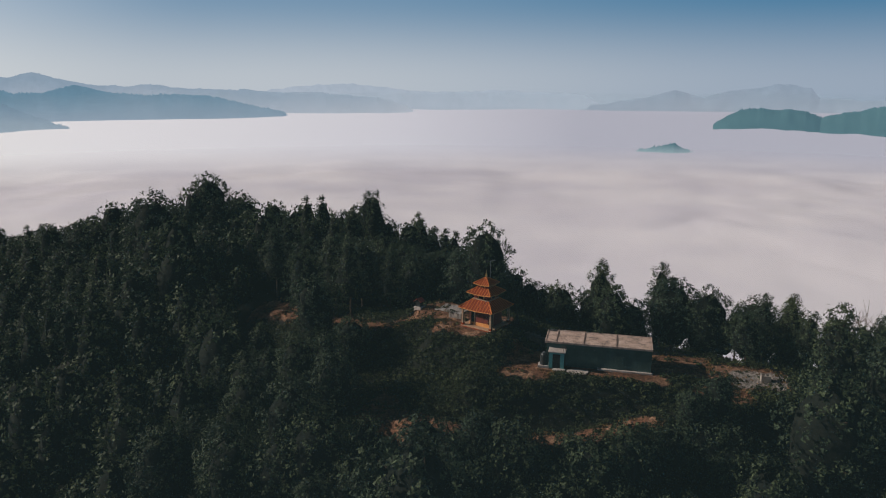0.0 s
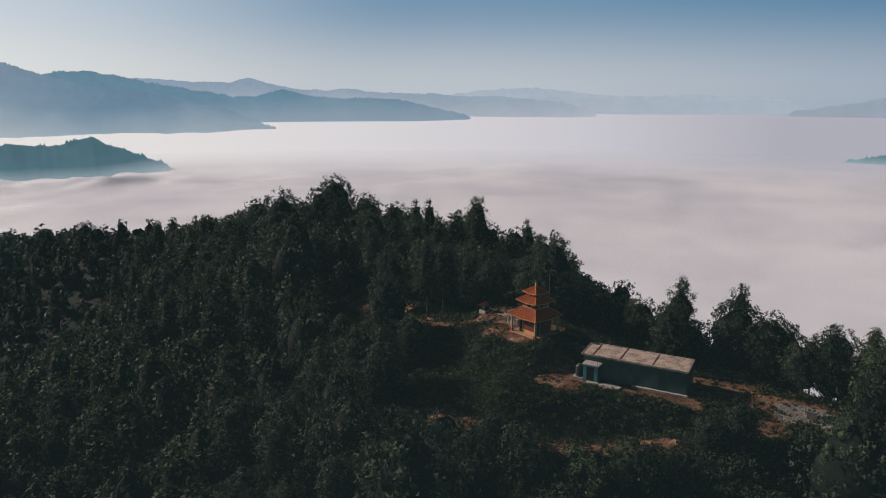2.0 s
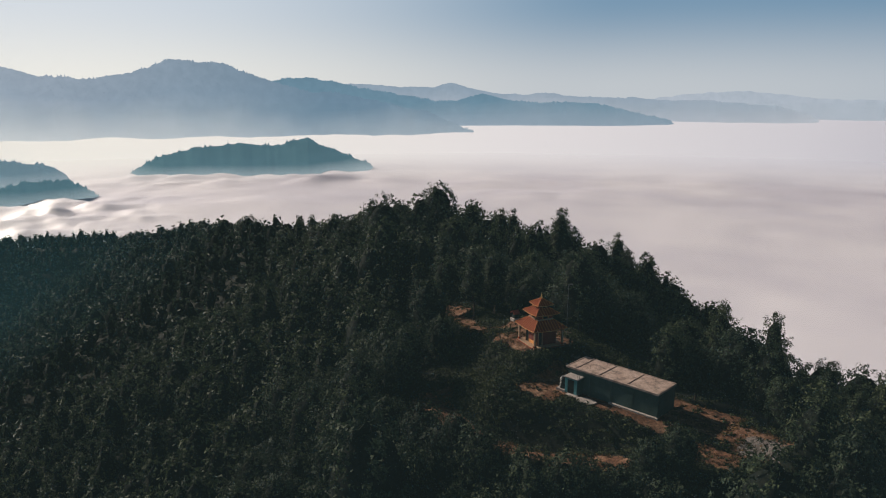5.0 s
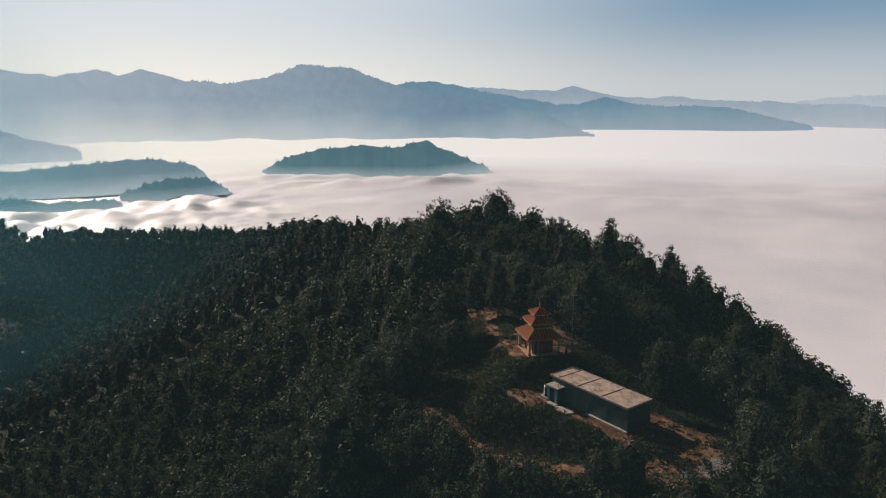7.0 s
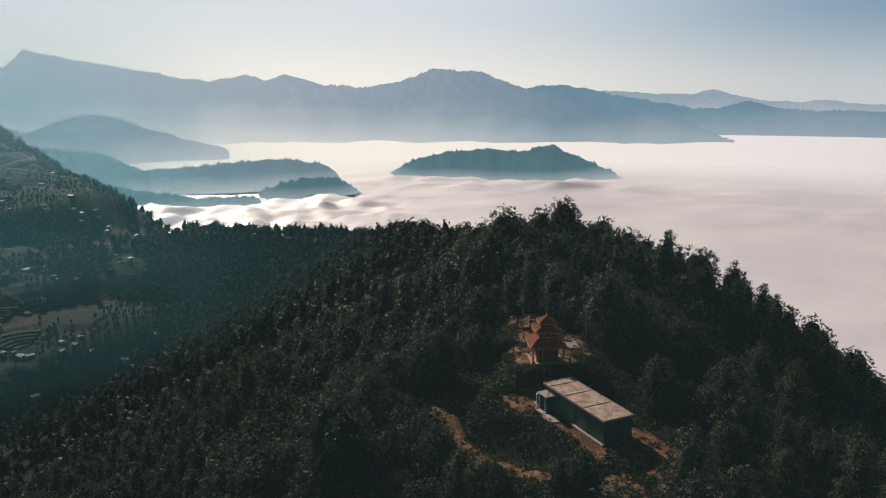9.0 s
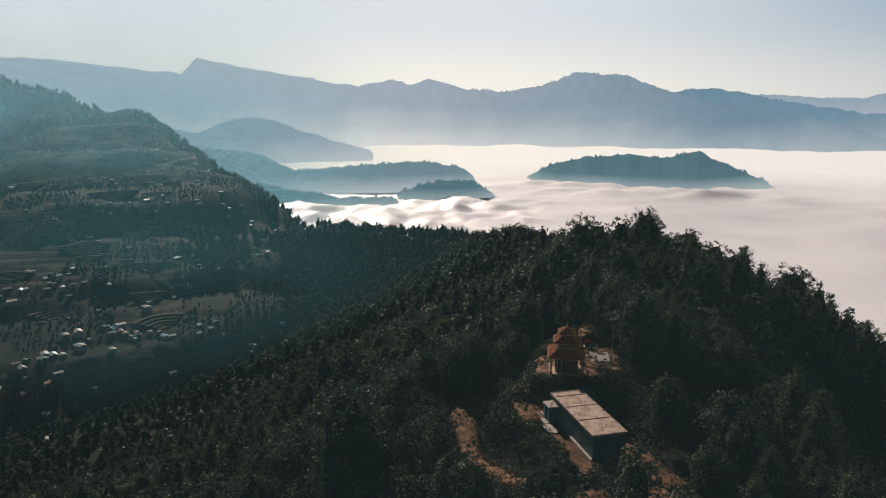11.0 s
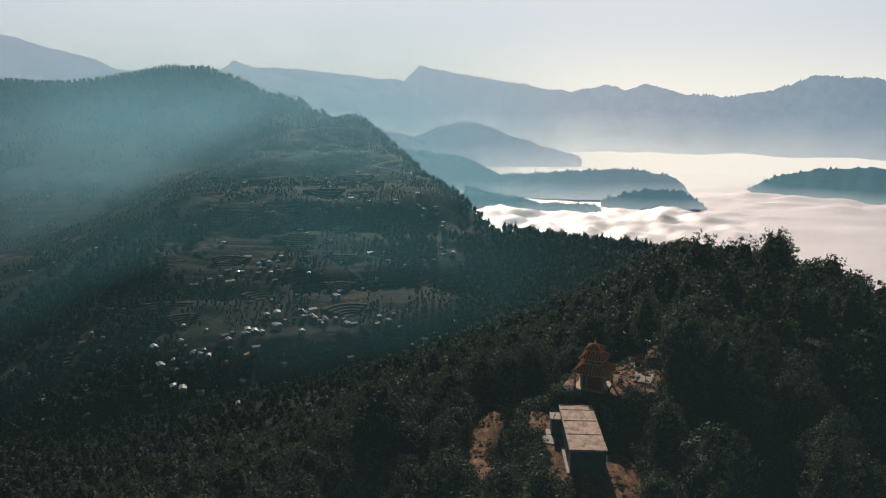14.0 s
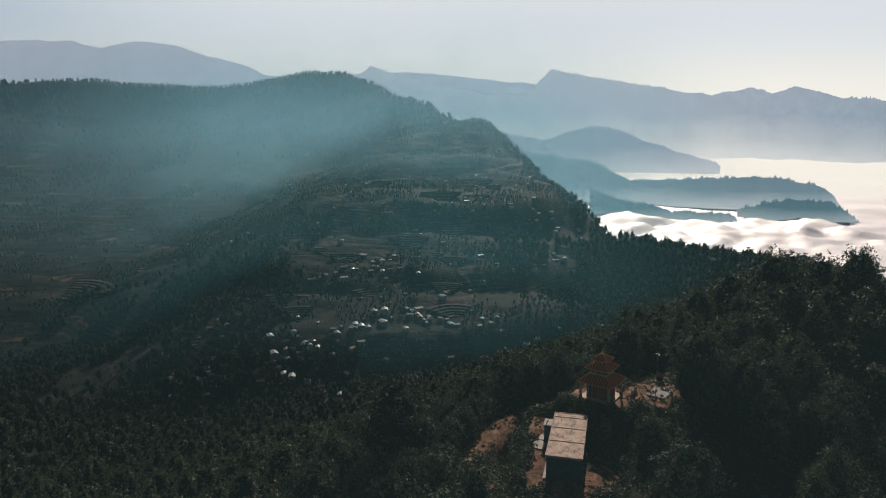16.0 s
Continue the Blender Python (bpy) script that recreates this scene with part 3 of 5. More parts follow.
# ---- pale dirt roads winding over the village slopes ----
def dirt_road(name, pts, half):
    p = np.array(pts, float)
    seg = np.concatenate([[0], np.cumsum(np.hypot(*np.diff(p, axis=0).T))])
    s_ = np.arange(0, seg[-1], 4.0)
    x, y = np.interp(s_, seg, p[:, 0]), np.interp(s_, seg, p[:, 1])
    for _ in range(3):
        x[1:-1], y[1:-1] = (x[:-2] + 2 * x[1:-1] + x[2:]) / 4, (y[:-2] + 2 * y[1:-1] + y[2:]) / 4
    dx, dy = np.gradient(x), np.gradient(y)
    q = np.hypot(dx, dy) + 1e-9
    z = height(x, y)
    z = np.convolve(np.pad(z, 3, mode="edge"), np.ones(7) / 7, mode="valid") + 1.4
    cols = [np.stack([x - dy / q * k, y + dx / q * k, z + dz], -1) for k, dz in ((-half - 2.5, -4.0), (-half, 0.0), (0.0, 0.15), (half, 0.0), (half + 2.5, -4.0))]
    v = np.stack(cols, 1).reshape(-1, 3)
    return tagged(new(name, mesh_of(name, v, grid_faces(len(x), 5), ROAD_DIRT, True)), "pale unpaved road cut into the village hillside", "road", kind="structure")


ROADS = [[(-1127, 178), (-1049, 194), (-1022, 192), (-990, 170), (-952, 140), (-935, 152), (-915, 184), (-891, 208), (-868, 220)],
         [(-895, -45), (-900, -31), (-902, -10), (-913, 10), (-914, 31)]]
for line in ROADS:
    dirt_road("road", line, 2.4)

# ---- the sea of fog that fills the valleys to the horizon ----
def fog_level(r):
    return -244 + 141 * np.clip((r - 2600) / 2250, 0, None) ** 2


fr = 220 * (4870 / 220) ** np.linspace(0, 1, 240)
fa = np.radians(np.linspace(-75, 130, 400))
R, A = np.meshgrid(fr, fa, indexing="ij")
FX, FY = -R * np.sin(A), 90 + R * np.cos(A)
swell = fractal(FX / 620, FY / 620, 4) * 15 + fractal(FX / 1700 + 9, FY / 1700, 3) * 30
puffs = np.abs(fractal(FX / 330 + 2, FY / 330, 3)) * 15 + np.abs(fractal(FX / 150, FY / 150 + 5, 3)) * 6
swell = swell + puffs * (0.35 + 0.65 * smoothstep(0.35, 0.65, vnoise(FX / 700 + 1, FY / 700))) - 8
torn = smoothstep(50, 62, np.degrees(A)) * smoothstep(84, 74, np.degrees(A)) * smoothstep(700, 1000, R) * smoothstep(2300, 1800, R)
swell = swell + torn * (np.abs(fractal(FX / 105 + 4, FY / 105, 4)) * 62 + 8)
deg = np.degrees(A)
bank = smoothstep(2080, 2330, R) * smoothstep(2580, 2430, R) * smoothstep(30, 38, deg) * smoothstep(64, 56, deg) * np.abs(fractal(FX / 210 + 7, FY / 210, 3)) * 62
bank = bank + smoothstep(3700, 3900, R) * smoothstep(4130, 3990, R) * np.abs(fractal(FX / 330 + 5, FY / 330, 4)) * 130
swell = swell + bank
swell = swell * (0.4 + 0.6 * smoothstep(700, 1900, R))
FZ = fog_level(R) + swell * np.clip(1.1 - R / 4600, 0.3, 1)
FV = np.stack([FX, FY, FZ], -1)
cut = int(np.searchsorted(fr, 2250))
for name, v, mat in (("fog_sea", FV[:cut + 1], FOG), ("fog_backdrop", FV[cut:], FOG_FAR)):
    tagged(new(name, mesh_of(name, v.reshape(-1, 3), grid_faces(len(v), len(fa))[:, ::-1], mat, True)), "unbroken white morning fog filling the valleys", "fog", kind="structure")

# ---- ridges that stand out of the fog ----
def far_ridge(name, label, eye, dist, outline, foot, mat, depth=500, rough=0.10, trees=11.0):
    """outline: (bearing, elevation) in degrees as seen from eye; foot: the z at which the front slope ends."""
    rs = np.random.RandomState(int(dist))
    az = np.arange(min(p[0] for p in outline), max(p[0] for p in outline), 0.05)
    o = sorted(outline)
    el = np.interp(az, [p[0] for p in o], [p[1] for p in o])
    el = el + fractal(az * 1.1 + dist, az * 0 + 3, 3) * rough * 1.4
    wood = smoothstep(0.3, 0.55, vnoise(az * 1.7 + dist, az * 0)) * trees * rs.rand(len(az)) ** 1.6 + fractal(az * 9, az * 0 + dist, 2) * trees * 0.5
    rows = np.array([-0.25, -0.12, 0.0, 0.03, 0.1, 0.2, 0.32, 0.45, 0.6, 0.8, 1.0])
    a = np.radians(az)[:, None]
    top = eye[2] + dist * np.tan(np.radians(el))[:, None]
    r = dist - np.where(rows > 0, rows, rows * 1.4)[None, :] * depth + 0 * a
    gully = fractal(az[:, None] * 0.7 + rows[None, :] * 1.4, rows[None, :] * 3 + dist, 3) * 0.10
    z = foot + (top - foot) * np.clip(1 - np.abs(rows[None, :]) ** 1.15 + gully * np.sin(np.pi * np.clip(rows, 0, 1))[None, :], 0, 1.0)
    z[:, 2] += wood
    v = np.stack([eye[0] - r * np.sin(a), eye[1] + r * np.cos(a), z], -1).reshape(-1, 3)
    ob = new(name, mesh_of(name, v, grid_faces(len(az), len(rows)), mat, True))
    return tagged(ob, label, "mountain ridge", kind="structure")

E0, E4, E9, E16 = (20, 0, 37), (40, 2, 39), (76, 17, 42), (105, 60, 45)
# emitted haze colours by distance, each with a paler foot
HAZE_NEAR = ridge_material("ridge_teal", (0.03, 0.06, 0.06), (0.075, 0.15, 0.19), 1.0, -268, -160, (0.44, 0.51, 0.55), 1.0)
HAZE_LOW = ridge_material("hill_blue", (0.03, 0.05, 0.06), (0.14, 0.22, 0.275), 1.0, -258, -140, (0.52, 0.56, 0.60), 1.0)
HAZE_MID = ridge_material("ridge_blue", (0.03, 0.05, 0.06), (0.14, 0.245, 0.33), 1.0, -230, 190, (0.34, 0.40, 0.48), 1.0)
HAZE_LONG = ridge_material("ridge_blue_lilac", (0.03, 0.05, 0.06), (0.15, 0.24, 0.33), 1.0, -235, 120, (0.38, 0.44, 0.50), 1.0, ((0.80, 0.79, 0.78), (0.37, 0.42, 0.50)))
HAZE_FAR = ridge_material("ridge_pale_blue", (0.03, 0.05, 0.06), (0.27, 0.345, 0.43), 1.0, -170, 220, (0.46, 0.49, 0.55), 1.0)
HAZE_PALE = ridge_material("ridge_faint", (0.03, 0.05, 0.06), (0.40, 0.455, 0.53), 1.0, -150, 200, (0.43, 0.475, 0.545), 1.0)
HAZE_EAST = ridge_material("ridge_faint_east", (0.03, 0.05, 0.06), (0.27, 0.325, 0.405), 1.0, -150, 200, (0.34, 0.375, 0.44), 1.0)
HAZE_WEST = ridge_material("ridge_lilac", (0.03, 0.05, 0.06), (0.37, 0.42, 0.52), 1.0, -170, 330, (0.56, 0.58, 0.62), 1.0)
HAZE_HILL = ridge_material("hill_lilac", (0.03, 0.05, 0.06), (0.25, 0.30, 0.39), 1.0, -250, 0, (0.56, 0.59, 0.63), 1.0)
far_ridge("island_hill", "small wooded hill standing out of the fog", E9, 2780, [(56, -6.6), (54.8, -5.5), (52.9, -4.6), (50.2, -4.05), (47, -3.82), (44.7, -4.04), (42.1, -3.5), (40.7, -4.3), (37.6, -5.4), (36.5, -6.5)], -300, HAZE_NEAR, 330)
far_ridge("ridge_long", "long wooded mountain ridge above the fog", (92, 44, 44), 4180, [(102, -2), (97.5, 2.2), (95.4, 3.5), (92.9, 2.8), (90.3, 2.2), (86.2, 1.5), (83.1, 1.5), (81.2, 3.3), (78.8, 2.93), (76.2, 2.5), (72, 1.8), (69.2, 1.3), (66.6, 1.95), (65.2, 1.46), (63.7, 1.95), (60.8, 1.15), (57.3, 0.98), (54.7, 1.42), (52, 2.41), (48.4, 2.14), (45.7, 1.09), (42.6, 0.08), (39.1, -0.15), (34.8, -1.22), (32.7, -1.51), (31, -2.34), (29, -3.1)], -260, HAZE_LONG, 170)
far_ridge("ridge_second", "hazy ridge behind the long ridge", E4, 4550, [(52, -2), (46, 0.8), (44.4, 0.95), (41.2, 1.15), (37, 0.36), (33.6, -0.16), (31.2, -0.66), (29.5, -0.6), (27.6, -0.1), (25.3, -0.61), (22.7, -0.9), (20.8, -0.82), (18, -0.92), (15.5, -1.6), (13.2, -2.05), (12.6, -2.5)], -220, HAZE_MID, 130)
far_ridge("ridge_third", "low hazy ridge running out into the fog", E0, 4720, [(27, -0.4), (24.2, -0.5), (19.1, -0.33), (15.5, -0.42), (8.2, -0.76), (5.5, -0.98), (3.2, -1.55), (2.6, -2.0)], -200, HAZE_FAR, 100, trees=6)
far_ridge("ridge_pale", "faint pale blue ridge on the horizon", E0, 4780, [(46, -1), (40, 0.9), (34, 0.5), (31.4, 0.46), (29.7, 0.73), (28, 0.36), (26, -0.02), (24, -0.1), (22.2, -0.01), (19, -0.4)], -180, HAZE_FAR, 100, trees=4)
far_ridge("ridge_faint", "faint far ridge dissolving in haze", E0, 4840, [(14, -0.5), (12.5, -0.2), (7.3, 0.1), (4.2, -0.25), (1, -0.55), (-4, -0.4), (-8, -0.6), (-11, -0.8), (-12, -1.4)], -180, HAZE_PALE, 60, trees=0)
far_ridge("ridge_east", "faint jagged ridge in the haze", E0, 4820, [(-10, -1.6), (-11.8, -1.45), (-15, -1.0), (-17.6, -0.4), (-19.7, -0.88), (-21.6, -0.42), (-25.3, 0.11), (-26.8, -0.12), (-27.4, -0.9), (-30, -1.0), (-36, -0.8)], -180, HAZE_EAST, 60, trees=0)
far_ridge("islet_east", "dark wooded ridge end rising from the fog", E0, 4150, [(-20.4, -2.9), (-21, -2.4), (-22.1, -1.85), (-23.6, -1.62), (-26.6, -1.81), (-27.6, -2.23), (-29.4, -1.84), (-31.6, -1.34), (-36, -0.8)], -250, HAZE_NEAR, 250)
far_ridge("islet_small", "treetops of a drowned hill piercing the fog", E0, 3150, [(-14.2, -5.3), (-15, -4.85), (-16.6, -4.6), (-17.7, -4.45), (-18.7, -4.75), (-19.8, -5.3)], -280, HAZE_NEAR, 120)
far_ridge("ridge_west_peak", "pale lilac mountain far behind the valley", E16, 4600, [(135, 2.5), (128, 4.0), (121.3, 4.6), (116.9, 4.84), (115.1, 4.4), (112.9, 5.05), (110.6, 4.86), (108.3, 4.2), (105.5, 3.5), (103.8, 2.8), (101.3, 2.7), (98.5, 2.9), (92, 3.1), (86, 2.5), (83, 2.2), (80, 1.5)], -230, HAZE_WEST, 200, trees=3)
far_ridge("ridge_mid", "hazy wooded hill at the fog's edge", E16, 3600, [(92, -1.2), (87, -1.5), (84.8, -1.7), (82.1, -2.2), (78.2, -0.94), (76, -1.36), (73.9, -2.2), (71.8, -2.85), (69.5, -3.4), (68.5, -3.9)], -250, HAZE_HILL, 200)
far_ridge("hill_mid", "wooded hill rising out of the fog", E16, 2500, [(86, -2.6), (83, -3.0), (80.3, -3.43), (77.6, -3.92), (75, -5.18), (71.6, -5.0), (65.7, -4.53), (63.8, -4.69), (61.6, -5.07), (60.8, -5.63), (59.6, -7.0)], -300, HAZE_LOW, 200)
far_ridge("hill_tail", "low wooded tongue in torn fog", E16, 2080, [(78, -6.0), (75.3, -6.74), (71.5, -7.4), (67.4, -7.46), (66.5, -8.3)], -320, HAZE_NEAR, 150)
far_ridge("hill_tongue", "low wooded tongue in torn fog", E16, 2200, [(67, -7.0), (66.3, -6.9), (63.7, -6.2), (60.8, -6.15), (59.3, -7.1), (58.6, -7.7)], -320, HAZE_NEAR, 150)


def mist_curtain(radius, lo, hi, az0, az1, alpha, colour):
    """A tinted see-through shell that paints haze round the valley, thinning out towards the ground that it meets."""
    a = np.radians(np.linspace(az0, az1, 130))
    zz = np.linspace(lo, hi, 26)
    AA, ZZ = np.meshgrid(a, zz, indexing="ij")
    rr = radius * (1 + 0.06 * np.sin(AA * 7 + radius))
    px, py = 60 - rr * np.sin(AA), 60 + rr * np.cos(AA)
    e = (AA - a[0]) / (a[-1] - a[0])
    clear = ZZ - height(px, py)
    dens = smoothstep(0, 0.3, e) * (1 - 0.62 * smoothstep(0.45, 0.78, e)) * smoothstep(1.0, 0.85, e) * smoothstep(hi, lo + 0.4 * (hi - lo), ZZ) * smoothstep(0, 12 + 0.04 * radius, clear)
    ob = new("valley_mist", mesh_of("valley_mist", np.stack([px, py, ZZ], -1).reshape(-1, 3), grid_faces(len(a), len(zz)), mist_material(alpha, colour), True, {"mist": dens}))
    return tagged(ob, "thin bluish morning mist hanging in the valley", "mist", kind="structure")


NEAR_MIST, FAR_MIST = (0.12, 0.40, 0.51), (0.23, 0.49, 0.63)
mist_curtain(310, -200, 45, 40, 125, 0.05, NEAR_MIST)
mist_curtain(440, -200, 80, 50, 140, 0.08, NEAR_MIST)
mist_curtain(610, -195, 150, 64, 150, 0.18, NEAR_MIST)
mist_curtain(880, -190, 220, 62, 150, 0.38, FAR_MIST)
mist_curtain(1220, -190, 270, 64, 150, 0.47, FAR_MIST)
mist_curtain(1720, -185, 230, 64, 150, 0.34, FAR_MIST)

# a thin tinted sheet, level over the hill and the valley, added to lift the darks
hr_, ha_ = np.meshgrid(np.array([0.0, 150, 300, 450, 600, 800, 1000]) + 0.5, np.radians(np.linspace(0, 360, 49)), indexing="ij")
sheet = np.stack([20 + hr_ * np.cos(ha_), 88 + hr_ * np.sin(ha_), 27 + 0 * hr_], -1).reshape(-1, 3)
tagged(new("hill_haze", mesh_of("hill_haze", sheet, grid_faces(7, 49), mist_material(0.072, (0.34, 0.60, 0.68)), True, {"mist": smoothstep(1000, 500, hr_)})), "thin level tinted sheet added over the hilltop to lift dark tones", "mist", kind="structure")
# ---- trees ----
rng = np.random.RandomState(11)


def leaf_quads(centres, size, rs, outward=None, slim=0.55, ruffle=0.75):
    """Three-cornered leaves or sprays; outward: the way each one's face looks, loosely kept."""
    n = len(centres)
    nrm = rs.normal(size=(n, 3)) if outward is None else outward + rs.normal(size=(n, 3)) * ruffle
    nrm /= np.linalg.norm(nrm, axis=1, keepdims=True)
    u = np.cross(nrm, rs.normal(size=(n, 3)))
    u /= np.linalg.norm(u, axis=1, keepdims=True)
    w = np.cross(nrm, u)
    s = size * rs.uniform(0.6, 1.4, (n, 1))
    v = np.stack([centres - u * s, centres + u * s * 0.7 + w * s * slim, centres + u * s * 0.7 - w * s * slim], 1).reshape(-1, 3)
    return v, np.arange(3 * n).reshape(n, 3)


class Crown:
    """The uneven envelope of one crown: a domed broadleaf or a tiered, tapering pine, with lobes all round."""

    def __init__(self, kind, hgt, rad, rs):
        self.pine, self.rad = kind == "pine", rad
        self.base = hgt * (0.26 if self.pine else 0.16)
        self.tall = hgt - self.base
        self.phase = rs.uniform(0, 6.28, 5)
        self.lean = rs.uniform(-0.12, 0.12, 2) * rad

    def radius(self, t, a):
        f = self.phase
        if self.pine:
            r = 1.12 * np.clip(1 - t, 0, 1) ** 0.52 * np.clip(0.35 + 2.6 * t, 0, 1) * (0.80 + 0.20 * np.sin(28 * t + 2.0 * np.sin(a * 2 + f[0])))
        else:
            r = np.clip(1 - (2 * t ** 0.85 - 1) ** 2, 0, 1) ** 0.38
        return self.rad * r * (1 + 0.15 * np.sin(3 * a + f[1] + 5 * t) + 0.12 * np.sin(5 * a + f[2] - 9 * t) + 0.09 * np.sin(2 * a + 17 * t + f[3]))

    def at(self, t, a, k):
        r = self.radius(t, a) * k
        x, y = r * np.cos(a) + self.lean[0] * t, r * np.sin(a) + self.lean[1] * t
        return np.stack([x, y, self.base + self.tall * t + 0.05 * self.tall * (k - 1) * (t > 0.6) + 0.03 * self.tall * np.sin(3 * a + self.phase[4]) * (t > 0.3)], -1)

    def leaves(self, n, size, rs, clusters, spread):
        """Leaves in sprays on the outside, so that dark gaps stay between the sprays."""
        t, a = rs.uniform(0.0, 1.0, clusters * 4) ** 0.85, rs.uniform(0, 6.283, clusters * 4)
        keep = np.nonzero(rs.rand(len(t)) < self.radius(t, a) / self.rad + 0.3 * t)[0][:clusters]
        t, a = t[keep], a[keep]
        q = rs.randint(0, len(t), n)
        depth = rs.uniform(0.76, 1.10, len(t))[q] * rs.uniform(0.95, 1.05, n)
        p = self.at(t[q], a[q], depth) + rs.normal(size=(n, 3)) * spread
        out = np.stack([np.cos(a[q]), np.sin(a[q]), 1.5 * t[q] - 0.45], -1)
        return leaf_quads(p, size, rs, out, 0.42 if self.pine else 0.6, 0.75)

    # solid filler behind the sprays; its dark colour stands for inner shade
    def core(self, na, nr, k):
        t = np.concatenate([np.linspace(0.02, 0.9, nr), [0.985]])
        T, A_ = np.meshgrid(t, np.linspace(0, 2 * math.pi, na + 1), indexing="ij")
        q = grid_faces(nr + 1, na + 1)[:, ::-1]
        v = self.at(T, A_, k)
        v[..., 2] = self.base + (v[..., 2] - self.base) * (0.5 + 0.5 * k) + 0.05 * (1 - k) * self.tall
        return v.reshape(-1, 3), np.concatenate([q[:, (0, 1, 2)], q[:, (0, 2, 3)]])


def joined(*pieces):
    vs, fs, base = [], [], 0
    for v, f in pieces:
        vs.append(v)
        fs.append(f + base)
        base += len(v)
    return np.concatenate(vs), np.concatenate(fs), np.concatenate([np.full(len(f), i) for i, (_, f) in enumerate(pieces)])


def tree_meshes(kind, hgt, rad, n, leaf, seed):
    rs = np.random.RandomState(seed)
    shape = Crown(kind, hgt, rad, rs)
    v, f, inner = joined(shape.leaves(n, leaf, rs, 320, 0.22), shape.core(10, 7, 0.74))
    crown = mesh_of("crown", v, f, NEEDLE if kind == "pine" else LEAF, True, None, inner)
    bm = bmesh.new()
    r0 = hgt * 0.013 + 0.05
    bend = [(0, 0, -0.6)] + [(rs.normal() * 0.14 * i / 3, rs.normal() * 0.14 * i / 3, hgt * 0.9 * i / 5) for i in range(1, 6)]
    for i in range(5):
        rod(bend[i], bend[i + 1], r0 * (1 - i * 0.17), r0 * (1 - (i + 1) * 0.17), 7, bm)
    for i in range(9):
        t, a = rs.uniform(0.05, 0.8), rs.uniform(0, 6.28)
        tip = shape.at(np.array(t), np.array(a), 0.97)
        rod((0, 0, max(hgt * 0.12, tip[2] - 1.6)), tip, r0 * 0.35, r0 * 0.08, 5, bm)
    trunk = bpy.data.meshes.new("trunk")
    bm.to_mesh(trunk)
    bm.free()
    trunk.materials.append(BARK)
    return trunk, crown


KINDS = [("broadleaf", 13.0, 3.7), ("broadleaf", 15.0, 4.0), ("broadleaf", 11.0, 3.6), ("broadleaf", 13.5, 3.2), ("pine", 15.0, 3.5), ("pine", 17.0, 3.8), ("pine", 13.0, 3.2)]
NEAR = [tree_meshes(k, h, r, 2900, 0.215, 40 + i) for i, (k, h, r) in enumerate(KINDS)]


def small_tree(kind, hgt, rad, n, leaf, seed, na, nr):
    rs = np.random.RandomState(seed)
    shape = Crown(kind, hgt, rad, rs)
    if not n:
        return joined(shape.core(na, nr, 1.0))
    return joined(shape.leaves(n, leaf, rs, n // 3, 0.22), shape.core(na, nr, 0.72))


MIDDLE = [small_tree(k, h, r, 440, 0.40, 70 + i, 7, 4) for i, (k, h, r) in enumerate(KINDS)]
DISTANT = [small_tree(k, h * 0.85, r * 1.1, 78, 0.85, 90 + i, 5, 3) for i, (k, h, r) in enumerate(KINDS)]
FARAWAY = [small_tree(k, h * 0.72, r * 1.12, 0, 0.5, 130 + i, 4, 2) for i, (k, h, r) in enumerate(KINDS)]


def forest(name, label, models, xs, ys, zs, which, scale, turn, mat, category="forest"):
    vv, ff, mm, base = [], [], [], 0
    for x, y, z, w, s, t in zip(xs, ys, zs, which, scale, turn):
        v, f, *inner = models[w]
        c, q = math.cos(t), math.sin(t)
        m = np.array([[c, q, 0], [-q, c, 0], [0, 0, 1]]) * s
        vv.append(v @ m + (x, y, z))
        ff.append(f + base)
        mm += inner
        base += len(v)
    ob = new(name, mesh_of(name, np.concatenate(vv), np.concatenate(ff), mat, True, None, np.concatenate(mm) if mm else None))
    return tagged(ob, label, category, kind="stuff")


def scatter(x0, x1, y0, y1, step, jitter=0.42):
    gx_, gy_ = np.meshgrid(np.arange(x0, x1, step), np.arange(y0, y1, step), indexing="ij")
    gx_ = gx_ + (np.arange(gy_.shape[1]) % 2)[None, :] * step / 2
    return (gx_ + rng.uniform(-jitter, jitter, gx_.shape) * step).ravel(), (gy_ + rng.uniform(-jitter, jitter, gy_.shape) * step).ravel()


def open_ground(px, py):
    """Clear of trees: the yards, the tracks, the bank below the temple and the buildings' surroundings."""
    o = bare(px, py) > 0.02
    o |= pad(px, py, 21, 86, -14, 13, 7, 1) > 0.01
    o |= pad(px, py, 5, 96, -36, 8, 9, 1) > 0.01
    o |= pad(px, py, -4, 91, -36, 8, 6.5, 1) > 0.01
    o |= pad(px, py, 8, 83, -10, 12, 5, 1) > 0.01
    o |= pad(px, py, -16, 112, -42, 13, 6, 1) > 0.01
    o |= pad(px, py, -28, 116, -42, 8, 7, 1) > 0.01
    o |= pad(px, py, 1, 105, -36, 6.5, 4.5, 1) > 0.01
    o |= pad(px, py, 14, 98, -25, 7, 5, 1) > 0.01
    o |= pad(px, py, 26, 78, -14, 9, 4, 1) > 0.01
    dt, side, _ = along(px, py, TRACK)
    o |= dt < np.where(side > 0, 1.7, 3.6)
    o |= pad(px, py, 40, 80.5, -14, 7.5, 5, 1) > 0.01
    return o


